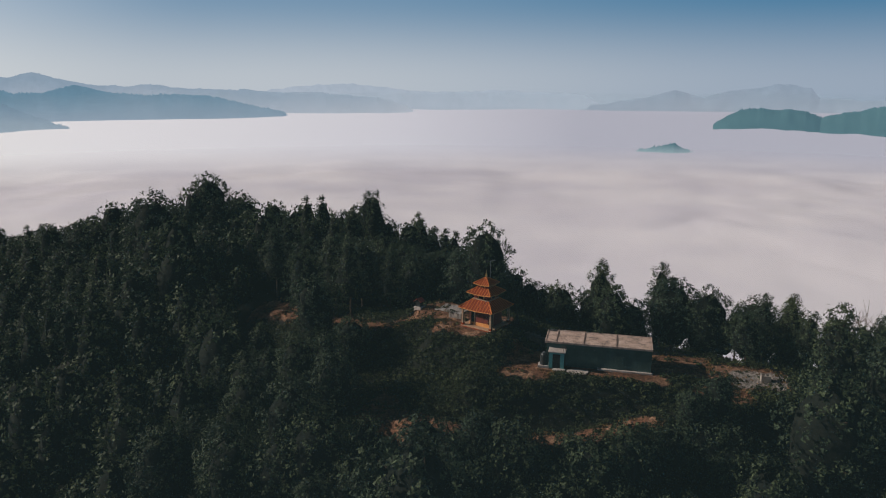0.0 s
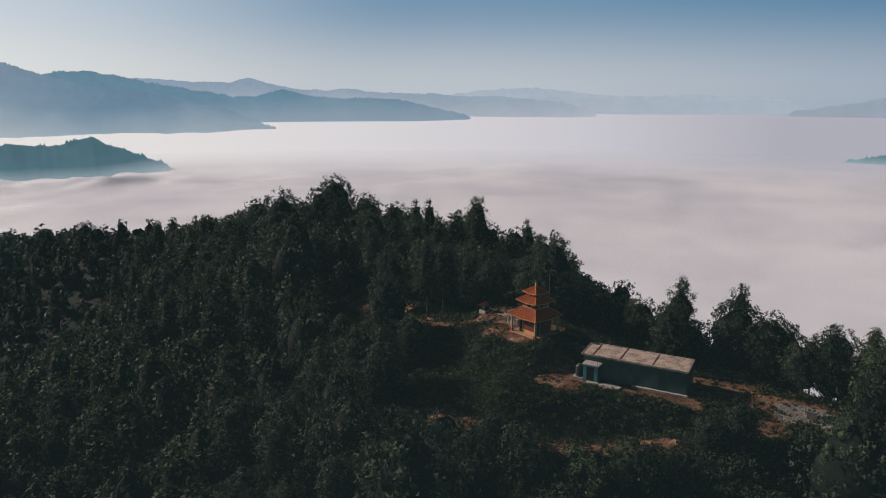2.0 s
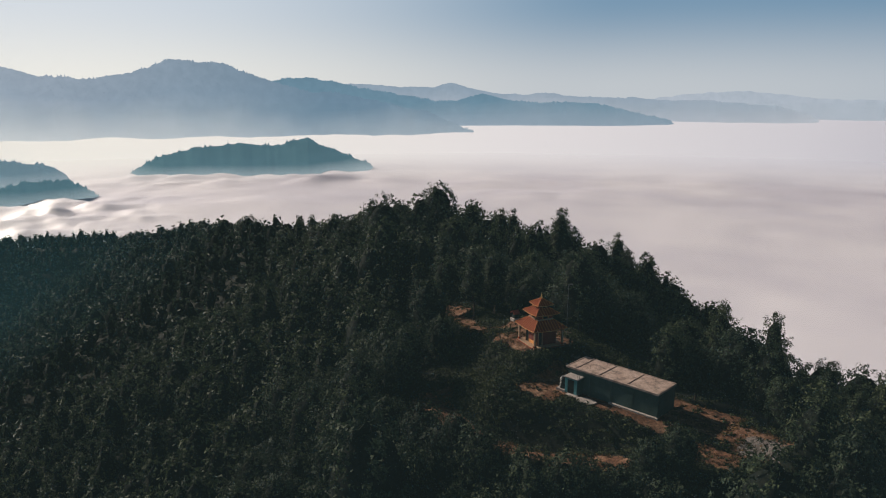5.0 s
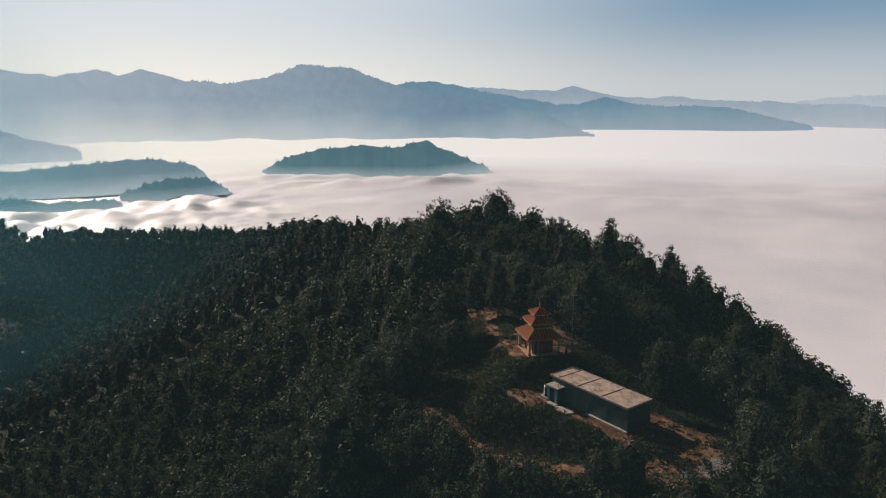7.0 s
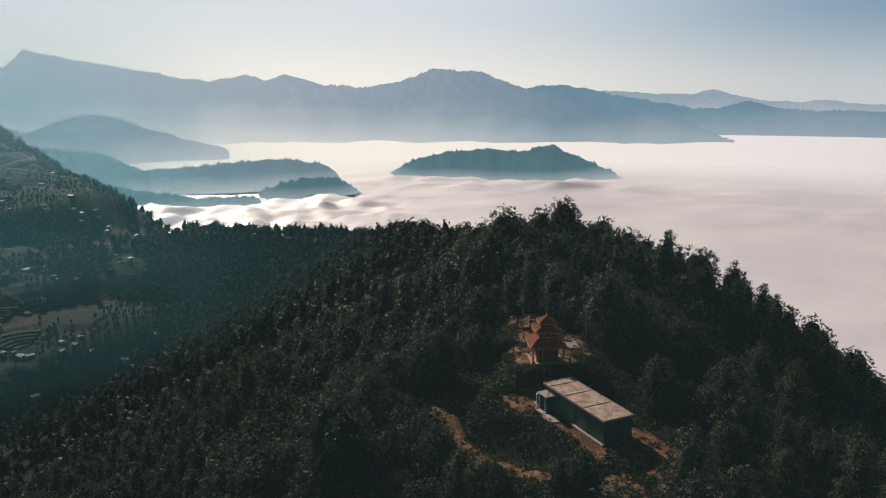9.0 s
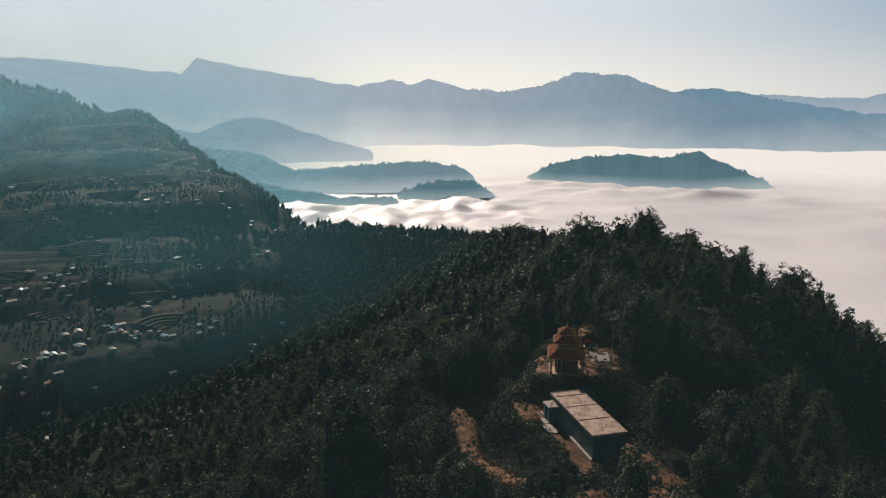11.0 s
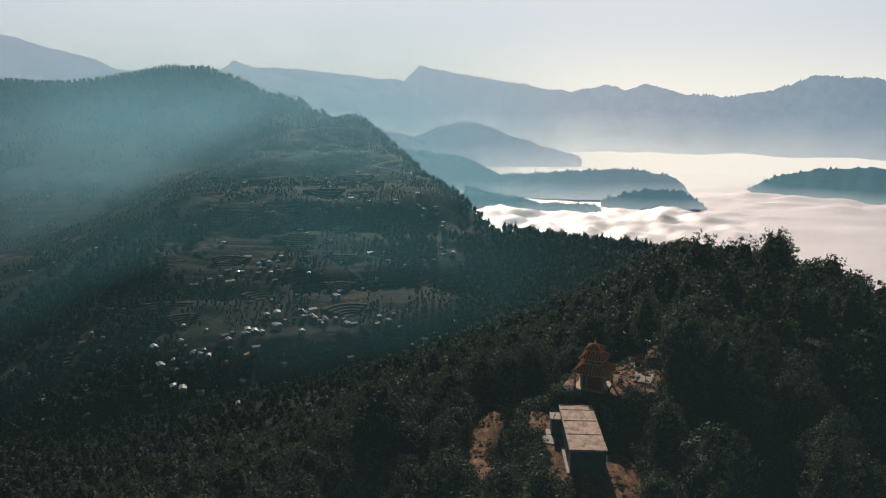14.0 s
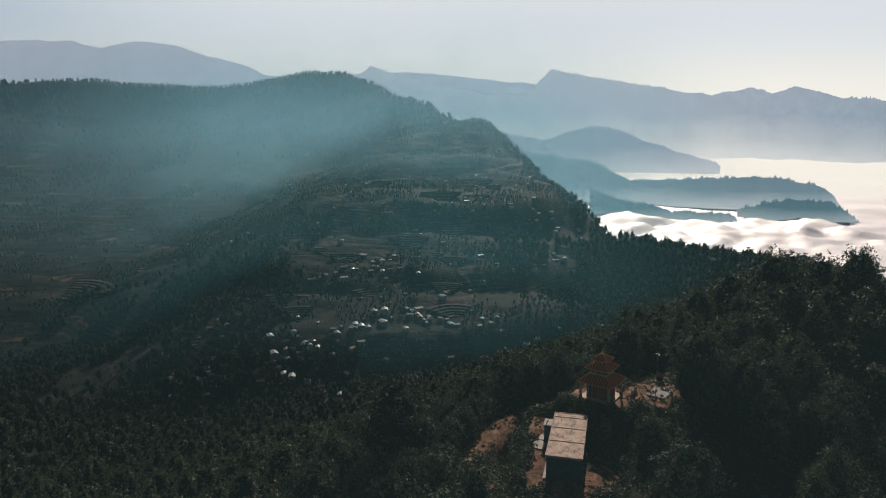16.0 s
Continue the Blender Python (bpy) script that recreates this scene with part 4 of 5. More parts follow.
# single trees whose tops stand against the fog or over the yard: x, y, top, model
MARKED = [(-56.7, 170, 15.7, 0), (-63.2, 152.1, 14.2, 1), (-17.3, 161.4, 12.6, 5), (-28.8, 195, 5.3, 0), (-2.4, 166, 3.2, 6), (-4.5, 189, -6, 3), (27.9, 118.6, 6.9, 4), (36.4, 111.8, 8.2, 5), (43, 110.5, 2.4, 1),
          (-107.7, 185.7, -0.3, 4), (-91.3, 173.8, 2.6, 2), (-168.7, 204.6, -8.4, 0), (-15.5, 113.6, 12.6, 5), (-24, 118.4, 8.7, 1), (-2.2, 62.3, 5.4, 1), (52.1, 101, 5.4, 4), (48, 105, 2.7, 3), (43.5, 73.0, 13.4, 5), (58, 96, 3, 4),
          (-32, 131, 10.5, 4), (-9, 116, 9, 5), (4, 118, 6.5, 6), (15, 117, 2.0, 0), (18.6, 126.6, 0.4, 1), (22.0, 119.9, -0.5, 2), (40.5, 104.5, 3.6, 6), (44.5, 101, 4.2, 5), (47.8, 102.2, 5.4, 1), (54.5, 93, 5.0, 4), (57.9, 81.5, 5.5, 5), (50.2, 96.4, 7.3, 4), (46.4, 97.8, 4.6, 1), (46.8, 69.6, 11, 4), (48.5, 75.5, 10, 6), (40.6, 68.2, 8, 1), (41.2, 97.6, 2.6, 0)]
MARKED += [(28.6, 73.4, 1.7, 2), (31.2, 73.6, 1.9, 0)]
# a row of small trees below the track
for i in range(12):
    MARKED.append((-2 + 3.1 * i + rng.uniform(-0.7, 0.7), (77.6, 75.6, 74.2, 73.2, 72.6, 71.9, 71.6, 71.6, 71.8, 72.2, 72.4, 73)[i] - 1.8 + rng.uniform(-0.8, 0.8), -0.4 + 0.1 * i + rng.uniform(-0.8, 1.0), int(rng.randint(0, 4))))
mx, my, mtop, mk = (np.array(c) for c in zip(*MARKED))
mk = mk.astype(int)
mz = height(mx, my)

tx, ty = scatter(-130, 100, 24, 235, 5.3)
keep = ~open_ground(tx, ty)
keep &= pad(tx, ty, 30, 110, -14, 20, 9, 1) < 0.01
dn, sn, _ = along(tx, ty, CREST)
keep &= ~((tx > 15) & (ty < 46)) & ~(tx > 82)
keep &= ~((sn > 0) & (dn > 44) & (tx < -25) & (along(tx, ty, NORTH_SPUR)[0] > 25))
for x, y in zip(mx, my):
    keep &= np.hypot(tx - x, ty - y) > 3.4
tx, ty = tx[keep], ty[keep]
tz = height(tx, ty)
pine = vnoise(tx / 25 + 40, ty / 25) + 0.25 * smoothstep(20, 50, tx) > 0.66
tk = np.where(pine, rng.randint(4, 7, len(tx)), rng.randint(0, 4, len(tx)))
ts = rng.uniform(0.70, 1.06, len(tx)) * np.where(ty > 112, np.where(tx < -45, 1.05, 0.94), 1.0) * np.where((tx > 36) & (ty > 62), 0.72, 1.0)
order = np.argsort(np.hypot(tx - 16, ty - 88))
near, rest = order[:205], order[205:]

tops = {"broadleaf": ("broadleaf_tree", "tall dark green broadleaf tree on the wooded slope"), "pine": ("pine_tree", "tall dark pine with tufted boughs on the slope")}
first = {}


def plant(k, x, y, z, s, turn):
    kind, hgt, _ = KINDS[k]
    name, label = tops[kind]
    if k not in first:
        ob = thing(name, label, "tree", group="trees of the hill")
        for pn, me in zip(("trunk", "crown"), NEAR[k]):
            part(pn, me, None, ob)
        first[k] = ob
        ob.matrix_basis = pose(x, y, z, 0, 0, turn) @ Matrix.Diagonal((s, s, s, 1))
    else:
        ob = copy_thing(first[k], pose(x, y, z, 0, 0, turn))
        ob.scale = (s, s, s)
    return ob


for x, y, z, top, k in zip(mx, my, mz, mtop, mk):
    plant(int(k), x, y, z, min(max(0.96 * (top - z) / KINDS[k][1], 0.55), 1.55), rng.uniform(0, 360))
for i in near:
    plant(int(tk[i]), tx[i], ty[i], tz[i], ts[i], rng.uniform(0, 360))
forest("forest", "dense dark forest covering the hill", MIDDLE, tx[rest], ty[rest], tz[rest], tk[rest], ts[rest], rng.uniform(0, 6.28, len(rest)), LEAF)

ux, uy = scatter(-680, -130, -60, 390, 7.6)
uz = height(ux, uy)
dc, sc, _ = along(ux, uy, CREST)
keep = (uz > -165) & ~((field_mask(ux, uy) > 0.3) & (rng.rand(len(ux)) > 0.06)) & ((dc < 160) | (ux > -340)) & ~((sc > 0) & (dc > 60))
ux, uy, uz = ux[keep], uy[keep], uz[keep]
forest("forest", "wooded slope running down to the village", DISTANT, ux, uy, uz, rng.randint(0, 7, len(ux)), rng.uniform(0.75, 1.15, len(ux)) * np.where(dc[keep] < 150, 1.0, 0.75), rng.uniform(0, 6.28, len(ux)), LEAF)

ox, oy = scatter(-130, -10, -75, 24, 7.0)
forest("forest", "dense dark forest on the lower slope", MIDDLE, ox, oy, height(ox, oy), rng.randint(0, 7, len(ox)), rng.uniform(0.75, 1.1, len(ox)), rng.uniform(0, 6.28, len(ox)), LEAF)

hx_, hy_ = scatter(-10, 190, -75, 110, 7.8)
keep = ((hx_ > 15) & (hy_ < 46)) | (hx_ > 82) | (hy_ < 24)
hx_, hy_ = hx_[keep], hy_[keep]
forest("forest", "wooded slope dropping away below the yard", DISTANT, hx_, hy_, height(hx_, hy_), rng.randint(0, 7, len(hx_)), rng.uniform(0.75, 1.1, len(hx_)), rng.uniform(0, 6.28, len(hx_)), LEAF)

vx, vy = scatter(-680, -60, -340, -60, 8.6)
vz = height(vx, vy)
keep = ~((field_mask(vx, vy) > 0.3) & (rng.rand(len(vx)) > 0.1))
vx, vy, vz = vx[keep], vy[keep], vz[keep]
forest("forest", "dark woods in the shaded valley floor", DISTANT, vx, vy, vz, rng.randint(0, 4, len(vx)), rng.uniform(0.6, 1.0, len(vx)), rng.uniform(0, 6.28, len(vx)), LEAF)

wx, wy = scatter(-1500, -340, -560, 330, 5.9)
wz = height(wx, wy)
keep = (wz > -205) & ((field_mask(wx, wy) < 0.25) | (rng.rand(len(wx)) < 0.07)) & (along(wx, wy, CREST)[0] > 150) & ~in_fields(wx, wy)
for line in ROADS:
    keep &= along(wx, wy, [(*q, 0) for q in line])[0] > 16
wx, wy, wz = wx[keep], wy[keep], wz[keep]
forest("forest", "woods and groves between the terraces of the valley", FARAWAY, wx, wy, wz, rng.randint(0, 4, len(wx)), rng.uniform(0.20, 0.20 + 0.34 * vnoise(wx / 40, wy / 40) + 0.12, len(wx)), rng.uniform(0, 6.28, len(wx)), LEAF)

yx, yy = scatter(-2420, -1500, -1400, 260, 15.0)
yz = height(yx, yy)
keep = (yz > -178) & ((field_mask(yx, yy) < 0.25) | (rng.rand(len(yx)) < 0.07))
yx, yy, yz = yx[keep], yy[keep], yz[keep]
forest("forest", "hazy woods on the ridge that closes the valley", FARAWAY, yx, yy, yz - 2, rng.randint(0, 4, len(yx)), rng.uniform(0.8, 1.35, len(yx)), rng.uniform(0, 6.28, len(yx)), LEAF)
zx, zy = scatter(-1500, -680, -1100, -560, 11.0)
zz_ = height(zx, zy)
keep = (field_mask(zx, zy) < 0.25) | (rng.rand(len(zx)) < 0.07)
zx, zy, zz_ = zx[keep], zy[keep], zz_[keep]
forest("forest", "groves between the fields of the broad valley", FARAWAY, zx, zy, zz_, rng.randint(0, 4, len(zx)), rng.uniform(0.4, 0.9, len(zx)), rng.uniform(0, 6.28, len(zx)), LEAF)
# taller trees along the brink of the village hill, standing against the fog
kx = rng.uniform(-1330, -420, 420)
ky = np.interp(kx, [-1341, -1137, -880, -579, -400], [148, 202, 244, 290, 190]) + rng.uniform(-26, 12, 420)
forest("forest", "dark trees along the brink of the village hill", DISTANT, kx, ky, height(kx, ky) - 0.5, rng.randint(0, 7, 420), rng.uniform(0.55, 1.05, 420), rng.uniform(0, 6.28, 420), LEAF)
# ---- the long shed ----
SHED = pose(13.22, 86.12, 0.55, 0, 0, -14.05)      # x along the long wall, y towards the far long wall
SL, SW, SH = 13.5, 4.7, 3.2
shed = thing("long_shed", "long flat-roofed shed with dull teal walls and concrete roof", "shed", SHED)
wall = part("wall", box(0.3, SL - 0.08, 0.18, SW - 0.18, -0.4, SH - 0.22), TEAL, shed, "dull teal plastered wall")
for x0 in (3.4, 6.6, 9.8):
    part("pilaster", box(x0, x0 + 0.3, 0.13, 0.2, -0.3, SH - 0.24, 0.01), TEAL, wall)
part("wall_panel", box(9.0, 10.0, 0.12, 0.19, 0.25, 2.1, 0.01), TEAL, wall, "bricked-up doorway painted like the wall")
slab = part("roof_slab", box(0, SL, 0, SW, SH - 0.2, SH - 0.04, 0.02), CONCRETE, shed, "weathered pale concrete roof slab")
bm = bmesh.new()
for x0, x1, y0, y1 in ((0, SL, 0, 0.12), (0, SL, SW - 0.12, SW), (0, 0.14, 0.12, SW - 0.12), (SL - 0.12, SL, 0.12, SW - 0.12)):
    box(x0, x1, y0, y1, SH - 0.06, SH + 0.06, 0.015, bm)
part("roof_kerb", bm, CONCRETE, slab, "raised concrete rim of the roof")
cuts = (0.14, 1.5, 5.0, 9.1, SL - 0.12)
for a, b in zip(cuts, cuts[1:]):
    part("roof_panel", box(a + 0.10, b - 0.10, 0.14, SW - 0.14, SH - 0.06, SH + 0.004, 0.01), CONCRETE, slab)
for x0 in cuts[1:-1]:
    part("joint", box(x0 - 0.08, x0 + 0.08, 0.13, SW - 0.13, SH - 0.06, SH + 0.05, 0.02), DULL_BROWN, slab, "dark raised joint")
for x0 in (4.4, 7.9, 8.4, 11.6, 3.0, 12.2):
    y0 = 0.5 + (x0 * 1.37) % 3.4
    part("rebar", rod((x0, y0, SH - 0.03), (x0 + 0.06, y0 - 0.05, SH + 0.62), 0.012, 0.012, 5), DULL_BROWN, slab, "rusty steel bar standing out of the slab")
part("ledge", box(6.8, SL + 0.1, -0.22, 0.16, -0.35, 0.16, 0.03), PALE_SLAB, shed, "pale cement ledge along the foot of the wall")

booth = thing("washroom_booth", "small teal washroom booth with a pale cement roof", "booth", SHED @ Matrix.Translation((0.75, -1.15, 0)))
part("body", box(0, 1.9, 0, 1.28, -0.3, 2.2, 0.02), TEAL, booth)
part("roof", box(-0.15, 2.08, -0.2, 1.42, 2.2, 2.36, 0.03), PALE_SLAB, booth, "overhanging pale cement roof slab")
part("post", box(0.0, 0.42, -0.06, 0.0, 0.1, 2.2, 0.01), BRIGHT_TEAL, booth, "bright teal painted pier")
part("post", box(1.42, 1.9, -0.06, 0.0, 0.1, 2.2, 0.01), BRIGHT_TEAL, booth, "bright teal painted pier")
door = part("door", box(0.47, 1.37, -0.045, 0.0, 0.1, 2.0, 0.01), DARK, booth, "dark closed plank door")
part("lintel", box(0.42, 1.42, -0.06, 0.0, 2.0, 2.2, 0.01), BRIGHT_TEAL, booth)
part("door_handle", rod((0.57, -0.09, 1.0), (0.57, -0.09, 1.16), 0.02), STEEL, door)
part("step", box(0.5, 2.1, -0.75, -0.05, -0.35, 0.12, 0.03), PALE_SLAB, booth, "pale cement doorstep")
for x0 in (1.75, 2.05):
    part("bracket", rod((x0, 0.2, 2.36), (x0 - 0.1, 0.5, 3.0), 0.035, 0.035, 6), DULL_BROWN, booth)

plinth = thing("tank_plinth", "low pale cement plinth beside the booth", "plinth", SHED @ Matrix.Translation((-0.7, -1.15, 0)))
part("body", box(0, 1.42, 0, 1.25, -0.4, 0.28, 0.03), PALE_SLAB, plinth)
tank = thing("water_tank", "black ribbed plastic water tank on the plinth", "water tank", SHED @ Matrix.Translation((0.05, -0.5, 0.28)))
prof = [(0.5, 0.0)]
for i in range(8):
    prof += [(0.52, 0.04 + i * 0.16), (0.52, 0.12 + i * 0.16), (0.495, 0.14 + i * 0.16), (0.495, 0.18 + i * 0.16)]
part("body", lathe(prof + [(0.5, 1.34), (0.34, 1.5), (0.2, 1.54)], 24), TANK, tank)
part("lid", lathe([(0.19, 1.54), (0.21, 1.56), (0.21, 1.62), (0.12, 1.66)], 16), STEEL, tank, "grey screw lid")
part("pipe", rod((0.25, 0.1, 1.45), (0.25, 0.12, 2.0), 0.02), STEEL, tank)

bm = bmesh.new()
pts = [(1.35 * math.cos(a) * (1 + 0.12 * math.sin(3 * a)), 0.95 * math.sin(a) * (1 + 0.1 * math.cos(2 * a + 1))) for a in np.linspace(0, 2 * math.pi, 22, endpoint=False)]
f = bm.faces.new([bm.verts.new((x, y, 0.09)) for x, y in pts])
g = bmesh.ops.extrude_face_region(bm, geom=[f])
for v in g["geom"]:
    if isinstance(v, bmesh.types.BMVert):
        v.co.z -= 0.5
bmesh.ops.recalc_face_normals(bm, faces=bm.faces)
apron = thing("cement_apron", "worn pale cement apron on the red earth", "paving slab", SHED @ pose(4.4, -1.7, 0.0, 0, 0, 12))
part("slab", bm, PALE_SLAB, apron)

# ---- the three-tiered temple ----
TEMPLE = pose(6.06, 94.3, 3.15, 0, 0, -36.7)       # -y: the face towards the valley in the south-west
temple = thing("pagoda_temple", "small three-tiered temple with ribbed orange roofs on a plinth", "temple", TEMPLE)
part("plinth", box(-2.55, 2.55, -2.55, 2.55, -0.9, 0.22, 0.04), CREAM, temple, "cream plinth with an orange edge")
part("plinth_edge", box(-2.6, 2.6, -2.6, 2.6, 0.0, 0.12, 0.02), ORANGE, temple, "orange-painted plinth edge")
part("lower_wall", box(-1.62, 1.62, -1.62, 1.62, 0.22, 2.9), BRICKRED, temple, "red-brown shrine wall")
for sx, sy in ((-1, -1), (1, -1), (1, 1), (-1, 1)):
    post = part("corner_post", box(sx * 2.3 - 0.14, sx * 2.3 + 0.14, sy * 2.3 - 0.14, sy * 2.3 + 0.14, 0.22, 2.75, 0.03), CREAM, temple, "cream and ochre square post")
    part("post_base", box(sx * 2.3 - 0.2, sx * 2.3 + 0.2, sy * 2.3 - 0.2, sy * 2.3 + 0.2, 0.2, 0.5, 0.03), ORANGE, post)
    part("post_capital", box(sx * 2.3 - 0.19, sx * 2.3 + 0.19, sy * 2.3 - 0.19, sy * 2.3 + 0.19, 2.5, 2.76, 0.03), OCHRE, post)
for turn in range(4):
    m = Matrix.Rotation(radians(90 * turn), 4, "Z")
    for name, dims, mat, label in (("mural_panel", (-0.55, 1.5, -1.68, -1.6, 0.75, 1.75, 0.01), BRICKRED, "red painted panel"), ("wall_band", (-1.62, 1.62, -1.66, -1.6, 0.22, 0.72, 0.01), OCHRE, "ochre dado band"),
                                   ("door_frame", (-1.45, -1.3, -1.72, -1.6, 0.22, 2.3, 0.01), CREAM, "pale door frame"), ("door_frame", (-0.8, -0.65, -1.72, -1.6, 0.22, 2.3, 0.01), CREAM, "pale door frame"),
                                   ("doorway", (-1.3, -0.8, -1.66, -1.6, 0.22, 2.2, 0.01), DARK, "dark doorway"), ("eave_beam", (-2.3, 2.3, -2.38, -2.22, 2.56, 2.78, 0.01), OCHRE, "ochre eave beam")):
        if turn and name in ("mural_panel", "wall_band"):
            continue                                    # front only; the other faces go without, kept dark to stand for shade
        bm = box(*dims)
        bm.transform(m)
        part(name, bm, mat, temple, label)


def tier_roof(half, eave, inner, top, ribs, name="roof"):
    """A hipped ribbed roof: thick orange sheets, battens down the slopes, raised hips and an eave board."""
    bm = bmesh.new()
    lift = 0.14
    for z in (0.0, -0.07):
        o = []
        for turn in range(4):
            a = radians(90 * turn)
            for u, v, zz in ((-half, -half, eave + lift), (0, -half, eave), (inner, -inner, top), (-inner, -inner, top)):
                o.append(bm.verts.new((u * math.cos(a) - v * math.sin(a), u * math.sin(a) + v * math.cos(a), zz + z)))
        for t in range(4):
            p, q = o[t * 4:t * 4 + 4], o[(t * 4 + 4) % 16:(t * 4 + 4) % 16 + 4]
            bm.faces.new((p[0], p[1], p[3]))
            bm.faces.new((p[1], p[2], p[3]))
            bm.faces.new((p[1], q[0], p[2]))
    roof = part(name, bm, ORANGE, temple, "orange sheet roof with raised ribs")
    for turn in range(4):
        m = Matrix.Rotation(radians(90 * turn), 4, "Z")
        for i in range(ribs):
            u = (i + 0.5) / ribs * 2 - 1
            foot = (u * half, -half, eave + lift * abs(u) + 0.015)
            k = max(abs(u) * half, inner)
            zt = top + (eave - top) * (k - inner) / (half - inner) + (lift * abs(u) * (k - inner) / (half - inner))
            head = (u * half if abs(u) * half > inner else u * half, -k, zt + 0.015)
            bm = rod(foot, head, 0.06, 0.055, 6)
            bm.transform(m)
            part("rib", bm, ORANGE_RIB, roof)
        bm = rod((-half - 0.03, -half - 0.03, eave + lift + 0.02), (-inner, -inner, top + 0.03), 0.075, 0.06, 8)
        bm.transform(m)
        part("hip", bm, ORANGE_RIB, roof)
        bm = rod((-half, -half, eave + lift - 0.03), (0, -half, eave - 0.03), 0.05, 0.05, 6)
        rod((0, -half, eave - 0.03), (half, -half, eave + lift - 0.03), 0.05, 0.05, 6, bm)
        bm.transform(m)
        part("eave_board", bm, OCHRE, roof)
    return roof


tier_roof(2.8, 2.66, 1.22, 3.95, 12, "lower_roof")
part("tier_wall", box(-1.2, 1.2, -1.2, 1.2, 3.6, 4.95), BRICKRED, temple)
part("cornice", box(-1.34, 1.34, -1.34, 1.34, 3.86, 4.04, 0.02), CREAM, temple, "pale cornice above the lower roof")
tier_roof(1.97, 4.75, 0.85, 5.6, 9, "middle_roof")
part("tier_wall", box(-0.85, 0.85, -0.85, 0.85, 5.3, 6.2), BRICKRED, temple)
tier_roof(1.31, 6.0, 0.06, 6.9, 7, "upper_roof")
for turn in range(4):
    for y, z0, z1, w in ((-1.23, 4.15, 4.7, 0.45), (-0.88, 5.65, 6.0, 0.3)):
        bm = box(-w, w, y - 0.02, y + 0.04, z0, z1, 0.01)
        bm.transform(Matrix.Rotation(radians(90 * turn), 4, "Z"))
        win = part("window", bm, DARK, temple, "small dark opening")
        bm = bmesh.new()
        for sx in (-1, 1):
            box(sx * w - 0.05, sx * w + 0.05, y - 0.05, y + 0.02, z0 - 0.06, z1 + 0.06, 0.008, bm)
        bm.transform(Matrix.Rotation(radians(90 * turn), 4, "Z"))
        part("window_frame", bm, OCHRE, win)
part("finial", lathe([(0.14, 6.84), (0.16, 6.95), (0.07, 7.0), (0.13, 7.14), (0.14, 7.22), (0.06, 7.3), (0.09, 7.4), (0.03, 7.5), (0.015, 7.85)], 12), BRASS, temple, "gilded spire on the topmost roof")

# ---- round the temple ----
for i in range(9):
    t = i / 8
    x, y, z = 9.6 + 6.0 * t, 94.1 - 0.9 * t, 2.95 - 2.2 * t
    if i == 0:
        stair = thing("stair", "shaded pale stone stair from the temple down to the yard", "stair", pose(9.6, 94.1, 0, 0, 0, -8.5))
    part("step", box(t * 6.05 - 0.4, t * 6.05 + 0.42, -0.75, 0.75, z - 0.7, z + 0.1, 0.02), STAIR_STONE, stair)

terrace = thing("stone_terrace", "pale cracked cement terrace edged with rubble beside the temple", "terrace", pose(1.45, 104.85, 1.8, 0, 0, -36))
part("slab", box(-2.3, 2.3, -1.5, 1.5, -0.8, 0.22, 0.04), TERRACE_CEMENT, terrace)
part("broken_slab", box(0.6, 2.9, -2.6, -1.55, -0.8, 0.12, 0.05), TERRACE_CEMENT, terrace, "sunken broken corner of the cement")
rs_ = np.random.RandomState(3)


def pebble(r, seed, flat=0.7):
    q = np.random.RandomState(seed)
    bm = bmesh.new()
    bmesh.ops.create_icosphere(bm, subdivisions=1, radius=r)
    for v in bm.verts:
        v.co = v.co * q.uniform(0.75, 1.2)
        v.co.z *= flat
    me = bpy.data.meshes.new("stone")
    bm.to_mesh(me)
    bm.free()
    return me


stone_meshes = []
for i in range(5):
    me = pebble(0.24, 20 + i)
    me.materials.append(STONE)
    stone_meshes.append(me)
for i in range(34):
    t = i / 33
    u, v = (2.5, -1.5 + 3.2 * t) if i % 2 else (-2.3 + 4.7 * t, 1.65)
    ob = part("stone", stone_meshes[i % 5], None, terrace)
    ob.location = (u + rs_.uniform(-0.15, 0.15), v + rs_.uniform(-0.15, 0.15), rs_.uniform(0.0, 0.3))
    ob.rotation_euler = (rs_.uniform(0, 3), rs_.uniform(0, 3), rs_.uniform(0, 3))

hut = thing("wayside_shrine", "tiny red-roofed wayside shrine on a pale base", "shrine", pose(-3.66, 106.4, 1.75, 0, 0, -36))
part("base", box(-0.7, 0.7, -0.6, 0.6, -0.8, 0.25, 0.04), PALE_SLAB, hut, "pale cement base")
part("wall", box(-0.45, 0.45, -0.4, 0.4, 0.25, 1.15, 0.02), DARK, hut, "dark weathered wall")
bm = bmesh.new()
for sx in (-1, 1):
    vs = [bm.verts.new(c) for c in ((0, -0.6, 1.62), (0, 0.6, 1.62), (sx * 0.7, 0.6, 1.1), (sx * 0.7, -0.6, 1.1), (0, -0.6, 1.56), (0, 0.6, 1.56), (sx * 0.68, 0.6, 1.04), (sx * 0.68, -0.6, 1.04))]
    for q in ((0, 1, 2, 3), (7, 6, 5, 4), (0, 3, 7, 4), (1, 5, 6, 2), (3, 2, 6, 7)):
        bm.faces.new([vs[i] for i in q])
bmesh.ops.recalc_face_normals(bm, faces=bm.faces)
part("roof", bm, RED_TIN, hut, "red gabled tin roof")
part("gable", box(-0.4, 0.4, -0.36, 0.36, 1.1, 1.3), DARK, hut)

